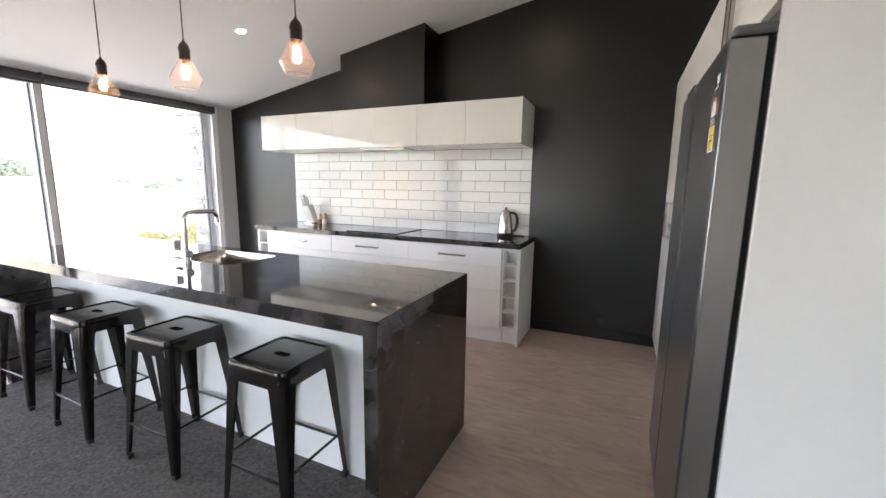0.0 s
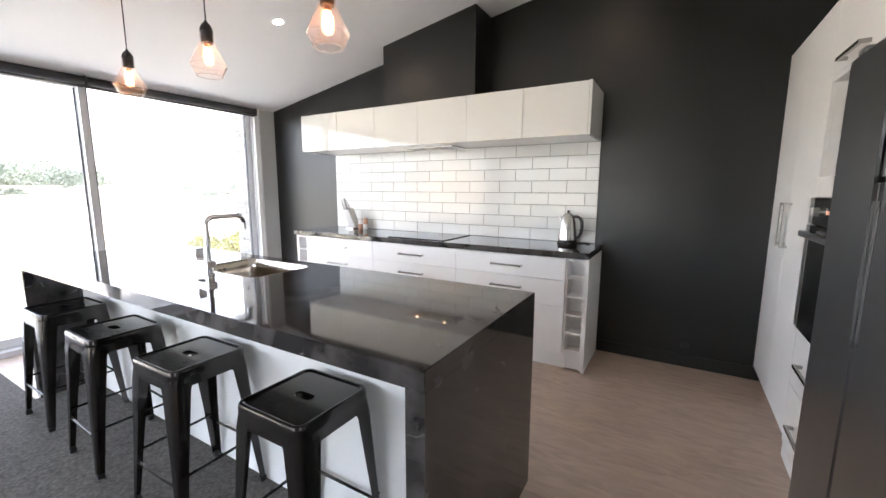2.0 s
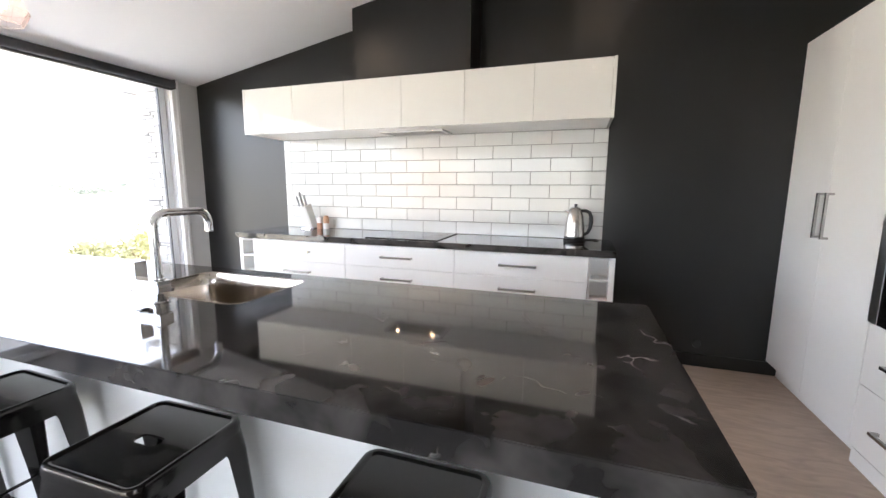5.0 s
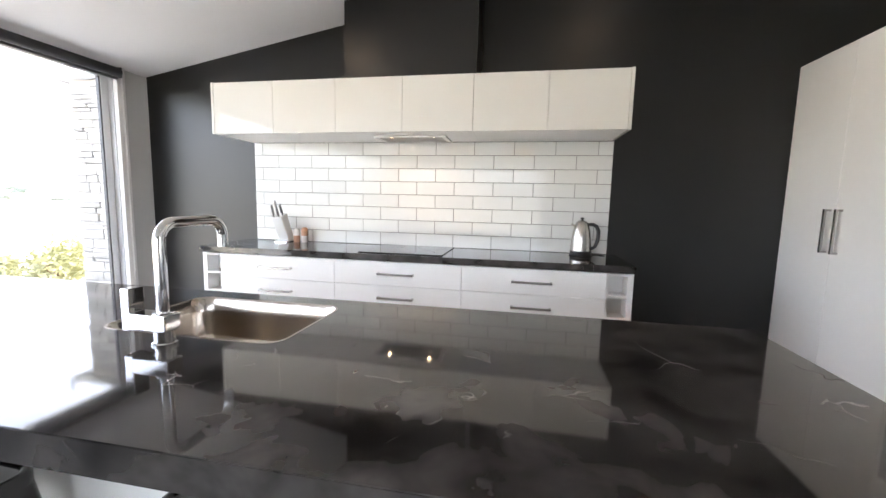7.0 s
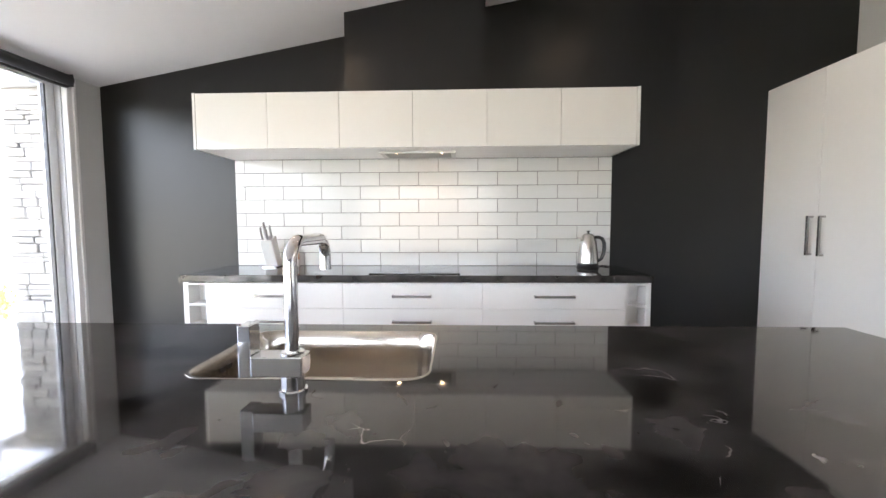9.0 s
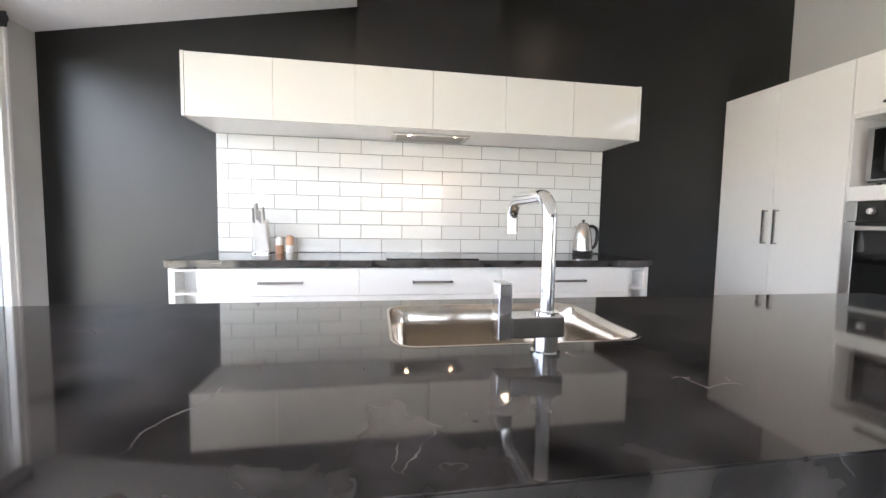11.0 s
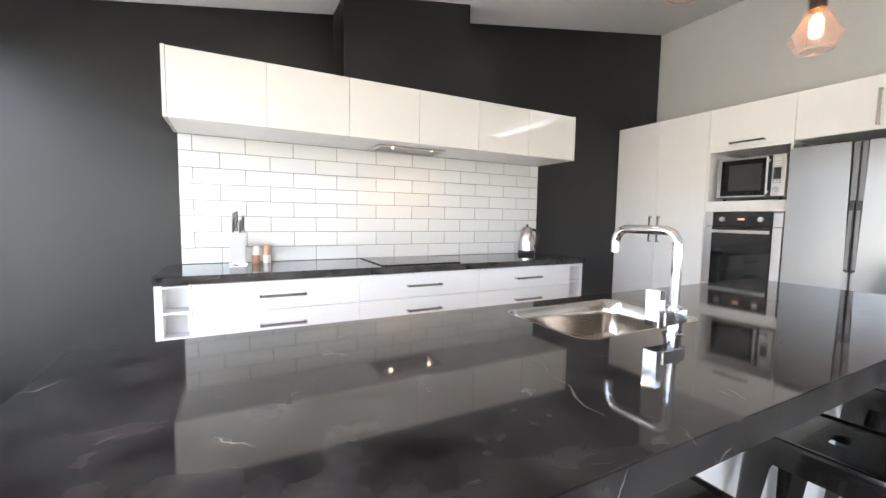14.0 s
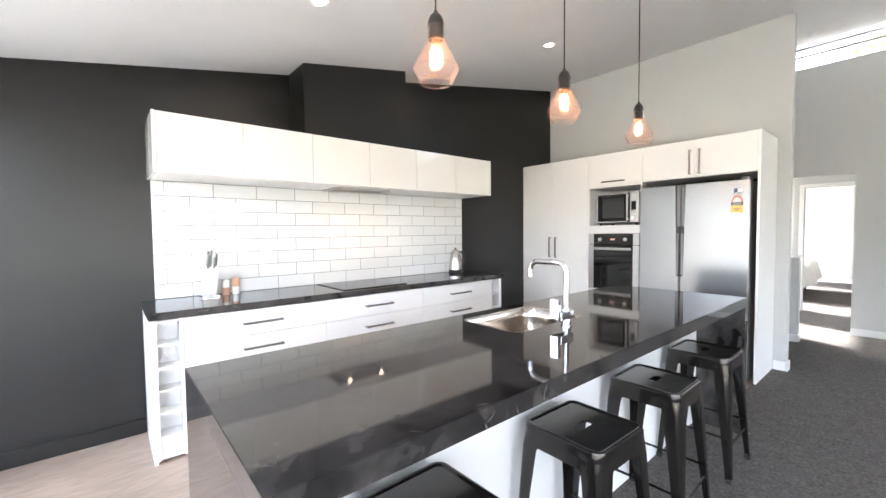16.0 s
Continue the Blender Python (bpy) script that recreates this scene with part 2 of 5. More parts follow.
PAPER_Y = mat("yellow_paper_label", (0.75, 0.6, 0.2), 0.6, grain=0.04)
PAPER_R = mat("red_paper_label", (0.5, 0.2, 0.17), 0.6, grain=0.04)
PAPER_B = mat("blue_paper_label", (0.045, 0.06, 0.11), 0.6, grain=0.04)
PAPER_W = mat("white_paper_label", (0.75, 0.75, 0.75), 0.6, grain=0.04)
PAPER_K = mat("dark_paper_label", (0.05, 0.04, 0.05), 0.6, grain=0.04)
DISPLAY = glow("red_clock_display", (1.0, 0.25, 0.1), 0.035)


# ---- building helpers ----
def box(bm, x0, x1, y0, y1, z0, z1, b=0.0, seg=2):
    v = [bm.verts.new(p) for p in ((x0, y0, z0), (x1, y0, z0), (x1, y1, z0), (x0, y1, z0), (x0, y0, z1), (x1, y0, z1), (x1, y1, z1), (x0, y1, z1))]
    f = [bm.faces.new([v[i] for i in q]) for q in ((3, 2, 1, 0), (4, 5, 6, 7), (0, 1, 5, 4), (1, 2, 6, 5), (2, 3, 7, 6), (3, 0, 4, 7))]
    if b:
        edges = {e for q in f for e in q.edges}
        bmesh.ops.bevel(bm, geom=list(edges), offset=b, segments=seg, profile=0.5, affect="EDGES")
    return bm


def loft(bm, rings, closed=True, cap=True):
    """Quads between rings of points."""
    vs = [[bm.verts.new(p) for p in r] for r in rings]
    k = len(vs[0])
    for a, b in zip(vs, vs[1:]):
        for i in range(k if closed else k - 1):
            j = (i + 1) % k
            bm.faces.new((a[i], a[j], b[j], b[i]))
    if cap:
        bm.faces.new(vs[0][::-1])
        bm.faces.new(vs[-1])
    return bm


def lathe(bm, profile, cx, cy, n=28, cap=False, turn=0.0):
    rings = [[(cx + r * math.cos(turn + 2 * math.pi * i / n), cy + r * math.sin(turn + 2 * math.pi * i / n), z) for i in range(n)] for r, z in profile]
    return loft(bm, rings, True, cap)


def tube(bm, pts, r, n=12, cap=True):
    """A round bar along a line of points; r: one radius or one a point."""
    pts = [Vector(p) for p in pts]
    rs = r if isinstance(r, (list, tuple)) else [r] * len(pts)
    d0 = (pts[1] - pts[0]).normalized()
    up = Vector((0, 0, 1)) if abs(d0.z) < 0.9 else Vector((1, 0, 0))
    u = d0.cross(up).normalized()
    rings = []
    for i, p in enumerate(pts):
        d = (pts[min(i + 1, len(pts) - 1)] - pts[max(i - 1, 0)]).normalized()
        u = (u - d * u.dot(d)).normalized()
        w = d.cross(u)
        rings.append([p + rs[i] * (math.cos(2 * math.pi * k / n) * u + math.sin(2 * math.pi * k / n) * w) for k in range(n)])
    return loft(bm, rings, True, cap)


def arc(c, a, b, r0, r1, n=8):
    """Points on a quarter arc round c from angle r0 to r1 in the plane of a and b."""
    c, a, b = Vector(c), Vector(a), Vector(b)
    return [c + a * math.cos(r0 + (r1 - r0) * i / n) + b * math.sin(r0 + (r1 - r0) * i / n) for i in range(n + 1)]


def rounded(x0, x1, y0, y1, r, z, n=6):
    """A rounded rectangle's outline, anticlockwise."""
    out = []
    for cx, cy, a in ((x1 - r, y1 - r, 0), (x0 + r, y1 - r, 90), (x0 + r, y0 + r, 180), (x1 - r, y0 + r, 270)):
        out += [(cx + r * math.cos(radians(a + 90 * i / n)), cy + r * math.sin(radians(a + 90 * i / n)), z) for i in range(n + 1)]
    return out


def thing(name, x, y, z, label, category, group="", kind=""):
    ob = new(name)
    ob.location = (x, y, z)
    ob.empty_display_size = 0.1
    return tagged(ob, label, category, group, kind)


def part(name, bm, material, parent=None, label="", smooth=False):
    """Links a bmesh, given in world places, as one mesh under its thing or part."""
    root = parent
    while root is not None and root.parent is not None:
        root = root.parent
    if root is not None:
        bmesh.ops.translate(bm, verts=bm.verts, vec=-root.location)
    bmesh.ops.recalc_face_normals(bm, faces=bm.faces)
    me = bpy.data.meshes.new(name)
    bm.to_mesh(me)
    bm.free()
    me.materials.append(material)
    if smooth:
        me.shade_smooth()
        me.set_sharp_from_angle(angle=radians(38))
    ob = new(name, me)
    ob.parent = parent
    return tagged(ob, label) if label else ob


def solid(name, material, *boxes, parent=None, label="", category="", kind="", b=0.0):
    """Boxes joined into one mesh."""
    bm = bmesh.new()
    for q in boxes:
        box(bm, *q, b=b)
    ob = part(name, bm, material, parent, label)
    return tagged(ob, label, category, "", kind)


def B():
    return bmesh.new()


# ---- the room's shell ----
WY, LX, RX = 3.832, -4.398, 1.25        # black wall, window wall, pantry wall
FARX, BACKY = 3.5, -3.6                  # living room's far wall, wall behind


def ceil_z(x):
    return 2.29 + 0.1785 * (x - LX)


solid("floor", VINYL, (LX - 0.2, FARX, 1.142, WY + 0.1, -0.1, 0.0), label="tan streaked vinyl kitchen floor", category="floor", kind="structure")
solid("carpet", CARPET, (LX - 0.2, FARX + 7.5, BACKY, 1.138, -0.1, 0.004), (-3.36, -0.46, 1.1385, 1.435, -0.05, 0.004), (-0.4, 1.25, 1.1385, 1.35, -0.05, 0.004), (FARX, FARX + 7.5, 1.138, 4.2, -0.1, 0.004), (1.2505, FARX, 1.138, 3.8, -0.05, 0.004),
      label="charcoal cut-pile carpet of the living area", category="carpet", kind="structure")


def sloped(name, material, x0, x1, y0, y1, z0, label, category, lift=0.0):
    """A wall whose top follows the raked ceiling."""
    bm = B()
    rings = [[(x0, y, z0), (x1, y, z0), (x1, y, ceil_z(x1) + lift), (x0, y, ceil_z(x0) + lift)] for y in (y0, y1)]
    loft(bm, rings)
    return tagged(part(name, bm, material), label, category, "", "structure")


sloped("wall_north", BLACK_WALL, LX, RX, WY, WY + 0.15, 0, "matt black painted feature wall behind the cooker", "wall")
sloped("wall_hall_north", WHITE_WALL, RX, FARX, WY + 0.002, WY + 0.15, 0, "pale grey painted hall wall", "wall")
sloped("wall_east", WHITE_WALL, RX, RX + 0.1, 1.225, WY, 0, "pale grey painted wall above the tall cupboards", "wall")
# Unseen closing wall; its grey keeps the black wall's reflections down.
sloped("wall_south", GREY_WALL, LX - 0.2, FARX + 0.2, BACKY - 0.15, BACKY, 2.2, "unseen living room end wall, kept grey to cut reflections", "wall")
solid("wall_south_lower", GREY_WALL, (LX - 0.2, -4.3, BACKY - 0.15, BACKY, 0, 2.198), (-0.5, FARX + 0.2, BACKY - 0.15, BACKY, 0, 2.198), label="unseen lower end wall, kept grey to cut reflections", category="wall", kind="structure")
# Unseen glazing, added so south daylight reaches the island front and stools.
fill_win3 = thing("window_3", -2.4, BACKY - 0.08, 0, "unseen wide sliding doors added to light the room from the south", "sliding door", kind="structure")
for x0, x1 in ((-4.3, -3.034), (-3.033, -1.767), (-1.766, -0.5)):
    solid("sash", ALU, (x0 + 0.001, x0 + 0.05, BACKY - 0.11, BACKY - 0.05, 0.001, 2.197), (x1 - 0.05, x1 - 0.001, BACKY - 0.11, BACKY - 0.05, 0.001, 2.197), (x0 + 0.051, x1 - 0.051, BACKY - 0.11, BACKY - 0.05, 0.001, 0.08), (x0 + 0.051, x1 - 0.051, BACKY - 0.11, BACKY - 0.05, 2.12, 2.197), parent=fill_win3)
    g = solid("pane", GLASS, (x0 + 0.051, x1 - 0.051, BACKY - 0.084, BACKY - 0.076, 0.081, 2.119), parent=fill_win3)
    g.visible_shadow = False
bm = B()
loft(bm, [[(LX - 0.21, y, ceil_z(LX - 0.21)), (FARX + 0.25, y, ceil_z(FARX + 0.25)), (FARX + 0.25, y, ceil_z(FARX) + 0.3), (LX - 0.21, y, ceil_z(LX - 0.21) + 0.3)] for y in (BACKY - 0.2, WY + 0.5)])
tagged(part("ceiling", bm, CEILING), "white raked plasterboard ceiling", "ceiling", "", "structure")

# window wall: solid by the black wall, glazed from there on
WIN1, WIN0, WINT = 3.575, -3.2, 2.255
solid("wall_west", WHITE_WALL, (LX - 0.2, LX, WIN1, WY + 0.15, 0, 2.285), (LX - 0.2, LX, WIN0, WIN1, WINT, 2.285), (LX - 0.2, LX, BACKY, WIN0, 0, 2.285),
      label="white painted wall round the sliding doors", category="wall", kind="structure")
# far wall with its passage opening and the clerestory above
solid("wall_far", WHITE_WALL, (FARX, FARX + 0.12, BACKY, -3.2, 0, 3.43), (FARX, FARX + 0.12, -3.2, -0.8, 2.2, 3.43), (FARX, FARX + 0.12, -0.8, 0.97, 0, 3.43), (FARX, FARX + 0.12, 0.97, 3.4, 2.02, 3.43), (FARX, FARX + 0.12, 3.4, WY, 0, 3.43),
      (FARX, FARX + 0.12, BACKY, WY, 3.69, 3.72), label="pale grey wall of the living area with a passage opening", category="wall", kind="structure")
# Unseen doors, added to light the hall; they show only as a cupboard reflection.
win4 = thing("window_4", FARX + 0.06, -2.0, 0, "unseen silver aluminium sliding doors added to light the hall", "sliding door", kind="structure")
for y0, y1 in ((-3.2, -2.0), (-2.0, -0.8)):
    solid("sash", ALU, (FARX + 0.03, FARX + 0.09, y0 + 0.001, y0 + 0.05, 0.005, 2.197), (FARX + 0.03, FARX + 0.09, y1 - 0.05, y1 - 0.001, 0.005, 2.197), (FARX + 0.03, FARX + 0.09, y0 + 0.051, y1 - 0.051, 0.005, 0.08), (FARX + 0.03, FARX + 0.09, y0 + 0.051, y1 - 0.051, 2.12, 2.197), parent=win4)
    g = solid("pane", GLASS, (FARX + 0.056, FARX + 0.064, y0 + 0.051, y1 - 0.051, 0.081, 2.119), parent=win4)
    g.visible_shadow = False
# chimney boxing over the hood
bm = B()
loft(bm, [[(-2.391, y, 2.085), (-1.44, y, 2.085), (-1.44, y, ceil_z(-1.44) + 0.01), (-2.391, y, ceil_z(-2.391) + 0.01)] for y in (3.523, WY - 0.001)])
tagged(part("chimney_boxing", bm, BLACK_WALL), "matt black boxed flue above the wall cupboards", "flue boxing", "", "structure")
solid("baseboard", BLACK_WALL, (LX + 0.001, -3.43, WY - 0.014, WY - 0.001, 0, 0.095), (-0.405, 0.70, WY - 0.014, WY - 0.001, 0, 0.095), b=0.003,
      label="black painted skirting board", category="skirting", kind="structure")
solid("baseboard", TRIM, (RX - 0.012, RX - 0.001, 1.227, 1.318, 0, 0.09), (RX - 0.012, RX + 0.112, 1.212, 1.2245, 0, 0.09), b=0.003,
      label="white skirting round the wall end", category="skirting", kind="structure")
solid("baseboard", TRIM, (LX + 0.001, LX + 0.013, 3.60, WY - 0.016, 0, 0.09), b=0.003, label="white skirting beside the sliding door", category="skirting", kind="structure")

# sliding doors
win = thing("window_1", LX - 0.1, 1.9, 0, "full height silver aluminium sliding doors with clear glass", "sliding door", kind="structure")
bm = B()
for q in ((LX - 0.19, LX - 0.03, WIN1 - 0.035, WIN1 - 0.001, 0.0, WINT - 0.001), (LX - 0.19, LX - 0.03, WIN0 + 0.001, WIN0 + 0.035, 0.0, WINT - 0.001),
          (LX - 0.19, LX - 0.03, WIN0 + 0.036, WIN1 - 0.036, WINT - 0.022, WINT - 0.001), (LX - 0.19, LX - 0.03, WIN0 + 0.036, WIN1 - 0.036, 0.0, 0.045)):
    box(bm, *q, b=0.003)
part("window_frame", bm, ALU, win)
bm = B()
box(bm, LX - 0.028, LX + 0.014, WIN1 - 0.03, WIN1 + 0.045, 0, WINT + 0.04, b=0.006)
box(bm, LX - 0.001, LX + 0.02, WIN1 + 0.01, WIN1 + 0.03, 0, WINT + 0.04, b=0.005)
part("architrave", bm, TRIM, win, "white moulded architrave")
stops = [WIN1 - 0.037, 1.95, 0.3, -1.4, WIN0 + 0.037]
for i, (a, b_) in enumerate(zip(stops, stops[1:])):
    xo = LX - (0.09 if i % 2 == 0 else 0.15)
    a1 = a if i == 0 else a + 0.028      # meeting stiles overlap
    b1 = b_ if i == 3 else b_ - 0.028
    zt = WINT - 0.0225
    leaf = solid("sash", ALU, (xo - 0.02, xo + 0.02, a1 - 0.056, a1 - 0.001, 0.047, zt), (xo - 0.02, xo + 0.02, b1 + 0.001, b1 + 0.056, 0.047, zt),
                 (xo - 0.02, xo + 0.02, b1 + 0.0565, a1 - 0.0565, zt - 0.03, zt), (xo - 0.02, xo + 0.02, b1 + 0.0565, a1 - 0.0565, 0.047, 0.12), parent=win, b=0.003)
    solid("seal", ALU_DARK, (xo - 0.014, xo + 0.014, a1 - 0.066, a1 - 0.0565, 0.121, zt - 0.031), (xo - 0.014, xo + 0.014, b1 + 0.0565, b1 + 0.066, 0.121, zt - 0.031), parent=leaf)
    g = solid("pane", GLASS, (xo - 0.004, xo + 0.004, b1 + 0.0665, a1 - 0.0665, 0.121, zt - 0.031), parent=leaf)
    g.visible_shadow = False

# roller blinds
for y0, y1 in ((1.945, 3.54), (0.33, 1.93), (-1.4, 0.315)):
    rb = thing("roller_blind", LX + 0.045, (y0 + y1) / 2, 2.235, "charcoal roller blind rolled up above the sliding door", "roller blind", "blinds over the sliding doors")
    part("roll", tube(B(), [(LX + 0.048, y0, 2.238), (LX + 0.048, y1, 2.238)], 0.036, 20), BLIND, rb, smooth=True)
    solid("bottom_rail", ALU_DARK, (LX + 0.012, LX + 0.035, y0, y1, 2.186, 2.204), parent=rb, b=0.003)
    solid("bracket", BLACK_PLASTIC, (LX + 0.001, LX + 0.07, y1 + 0.0005, y1 + 0.006, 2.195, 2.28), parent=rb)
    solid("bracket", BLACK_PLASTIC, (LX + 0.001, LX + 0.07, y0 - 0.006, y0 - 0.0005, 2.195, 2.28), parent=rb)

# clerestory strip and hall beyond
cl = thing("window_2", FARX + 0.06, 0, 3.4, "long clerestory window strip under the raked ceiling", "window", kind="structure")
solid("window_frame", ALU, (FARX + 0.02, FARX + 0.1, BACKY, WY, 3.431, 3.442), (FARX + 0.02, FARX + 0.1, BACKY, WY, 3.682, 3.689), parent=cl)
solid("glazing_bar", FRIDGE_BODY, (FARX + 0.02, FARX + 0.1, BACKY, WY, 3.588, 3.612), parent=cl)
g = solid("pane", GLASS, (FARX + 0.055, FARX + 0.063, BACKY, WY, 3.443, 3.587), (FARX + 0.055, FARX + 0.063, BACKY, WY, 3.613, 3.681), parent=cl)
g.visible_shadow = False

# ---- cooking run ----
def handle(parent, p0, p1, out, w=0.012, t=0.012):
    """A flat bar handle from p0 to p1 standing off in direction out."""
    p0, p1, out = Vector(p0), Vector(p1), Vector(out)
    d = (p1 - p0).normalized()
    s = d.cross(out).normalized() * (w / 2)
    bm = B()

    def bar(a, b, side, thick):
        n = thick / 2
        q = (b - a).normalized()
        rings = []
        for p in (a, b):
            rings.append([p + side + n, p - side + n, p - side - n, p + side - n])
        loft(bm, rings)
    bar(p0 + out, p1 + out, s, out.normalized() * t)
    k = out.normalized() * (t / 2)
    bar(p0 + d * 0.006, p0 + d * 0.006 + out - k, s, d * 0.012)
    bar(p1 - d * 0.006, p1 - d * 0.006 + out - k, s, d * 0.012)
    return part("handle", bm, HANDLE, parent, "brushed nickel bar handle")


run_x = (-3.254, -2.363, -1.47, -0.573)
for i, (a, b_) in enumerate(zip(run_x, run_x[1:])):
    u = thing("drawer_unit", (a + b_) / 2, 3.55, 0, "white drawer unit with three drawers and bar handles", "drawer unit", "drawer units under the cooktop")
    solid("body", SATIN, (a + 0.001, b_ - 0.001, 3.292, WY - 0.01, 0.13, 0.853), parent=u)
    solid("toe_kick", SATIN, (a + 0.001, b_ - 0.001, 3.33, 3.345, 0.0, 0.129), parent=u)
    for z0, z1 in ((0.685, 0.849), (0.487, 0.6832), (0.132, 0.4852)):
        d = solid("drawer", SATIN, (a + 0.001, b_ - 0.001, 3.271, 3.2915, z0, z1), parent=u, b=0.002)
        m = (a + b_) / 2
        handle(d, (m - 0.125, 3.271, z1 - 0.082), (m + 0.125, 3.271, z1 - 0.082), (0, -0.032, 0), w=0.014)


def wine_rack(x0, x1, px0, px1):
    u = thing("wine_rack", (x0 + x1) / 2, 3.55, 0, "narrow white open wine rack of five cubbies", "wine rack", "wine racks at the ends of the drawers")
    solid("end_panel", SATIN, (px0, px1, 3.284, WY - 0.016, 0, 0.853), parent=u, b=0.0015)
    solid("side_panel", SATIN, (x0, x0 + 0.014, 3.284, WY - 0.016, 0.02, 0.853), parent=u)
    solid("side_panel", SATIN, (x1 - 0.014, x1, 3.284, WY - 0.016, 0.02, 0.853), parent=u)
    solid("back_panel", SATIN, (x0 + 0.0145, x1 - 0.0145, 3.40, 3.412, 0.15, 0.853), parent=u)
    for k in range(6):
        z = 0.845 - 0.1365 * k
        solid("shelf", SATIN, (x0 + 0.0145, x1 - 0.0145, 3.284, 3.3995, z - 0.0135, z + 0.0005), parent=u)
    solid("toe_panel", SATIN, (x0 + 0.0145, x1 - 0.0145, 3.30, 3.315, 0.02, 0.148), parent=u)


wine_rack(-3.40, -3.257, -3.42, -3.4005)
wine_rack(-0.57, -0.434, -0.4335, -0.415)
ct = tagged(solid("worktop", STONE, (-3.425, -0.413, 3.252, WY - 0.001, 0.855, 0.9), b=0.003), "polished black stone worktop along the wall", "worktop")

# splashback
SX0, SX1, SZ0, ROWH = -3.348, -0.472, 0.901, 0.1022
splash = solid("splashback", GROUT, (SX0, SX1, WY - 0.0055, WY - 0.0005, SZ0, 1.7175), label="white glazed subway tiles in running bond with grey grout", category="splashback", kind="structure")

# wall cupboards
OX = (-3.346, -2.869, -2.394, -1.915, -1.438, -0.967, -0.4935)
for i, (a, b_) in enumerate(zip(OX, OX[1:])):
    u = thing("wall_cupboard", (a + b_) / 2, 3.6, 1.722, "white high-gloss wall cupboard with a handleless door", "wall cupboard", "wall cupboards over the splashback")
    solid("body", SATIN, (a + 0.0005, b_ - 0.0005, 3.3915, WY - 0.001, 1.7195, 2.079), parent=u)
    solid("door", GLOSS, (a + 0.0012, b_ - 0.0012, 3.371, 3.391, 1.7205, 2.08), parent=u, b=0.0015)
    if i == 0:
        solid("end_panel", GLOSS, (-3.365, a - 0.0005, 3.369, WY - 0.001, 1.719, 2.083), parent=u, b=0.0015)
    if i == 5:
        solid("end_panel", GLOSS, (b_ + 0.0005, -0.474, 3.369, WY - 0.001, 1.719, 2.083), parent=u, b=0.0015)
hood = thing("range_hood", -1.9, 3.62, 1.722, "slim stainless slide-out range hood with two lit lamps", "range hood")
solid("frame", STEEL, (-2.16, -1.64, 3.50, 3.52, 1.705, 1.7185), (-2.16, -1.64, 3.74, 3.76, 1.705, 1.7185), (-2.16, -2.13, 3.521, 3.739, 1.705, 1.7185), (-1.67, -1.64, 3.521, 3.739, 1.705, 1.7185), parent=hood, b=0.002)
solid("filter", HOOD_MESH, (-2.129, -1.671, 3.521, 3.739, 1.711, 1.7185), parent=hood)
for x in (-2.045, -1.735):
    part("lamp", lathe(B(), [(0.012, 1.7102), (0.012, 1.7107)], x, 3.545, 20, True), HOODLIGHT, hood, "warm glowing lamp")

for x in (-2.045, -1.735):
    spot = new("hood_spot", bpy.data.lights.new("hood_spot", "SPOT"))
    spot.data.energy, spot.data.color, spot.data.shadow_soft_size = 0.3, (1.0, 0.62, 0.34), 0.012
    spot.data.spot_size, spot.data.spot_blend = radians(130), 0.9
    spot.matrix_world = look((x, 3.545, 1.708), (x, 3.62, 1.0))

# cooktop
hob = thing("cooktop", -1.905, 3.55, 0.9, "black ceramic glass cooktop set into the worktop", "cooktop")
solid("glass", BLACK_GLASS, (-2.2, -1.61, 3.305, 3.815, 0.9005, 0.9065), parent=hob, b=0.002)
for x, y, r in ((-2.05, 3.43, 0.09), (-1.76, 3.43, 0.075), (-2.05, 3.68, 0.075), (-1.76, 3.68, 0.105)):
    part("cooking_zone", lathe(B(), [(r, 0.9067), (r - 0.003, 0.9069), (r - 0.006, 0.9067)], x, y, 40), mat("zone_print", (0.12, 0.12, 0.12), 0.3) if "zone_print" not in bpy.data.materials else bpy.data.materials["zone_print"], hob)

# ---- island ----
IX0, IX1, IY0, IY1 = -3.405, -0.414, 1.161, 2.037
isl = thing("island_bench", -1.9, 1.7, 0, "white island bench under a black stone top", "island bench")
solid("front_panel", SATIN, (IX0 + 0.061, IX1 - 0.061, 1.436, 1.454, 0.004, 0.8385), parent=isl)
for i in range(5):
    w = (IX1 - IX0 - 0.124) / 5
    a = IX0 + 0.062 + i * w
    solid("door", SATIN, (a + 0.002, a + w - 0.002, 2.0, 2.018, 0.13, 0.836), parent=isl, b=0.0015)
solid("toe_kick", SATIN, (IX0 + 0.061, IX1 - 0.061, 1.96, 1.975, 0.0, 0.129), parent=isl)
top = thing("island_worktop", -1.9, 1.58, 0, "polished black stone island top with waterfall ends", "worktop")
SKX0, SKX1, SKY0, SKY1, SKR = -2.232, -1.688, 1.576, 1.95, 0.055
bm = B()
loops = []
for z in (0.9, 0.839):
    outer = [bm.verts.new(p) for p in ((IX0, IY0, z), (IX1, IY0, z), (IX1, IY1, z), (IX0, IY1, z))]
    inner = [bm.verts.new(p) for p in rounded(SKX0, SKX1, SKY0, SKY1, SKR, z)]
    e = [bm.edges.new((r[i], r[(i + 1) % len(r)])) for r in (outer, inner) for i in range(len(r))]
    bmesh.ops.triangle_fill(bm, use_beauty=True, use_dissolve=False, edges=e)
    loops.append((outer, inner))
for k in (0, 1):
    for i in range(len(loops[0][k])):
        j = (i + 1) % len(loops[0][k])
        bm.faces.new((loops[0][k][i], loops[0][k][j], loops[1][k][j], loops[1][k][i]))
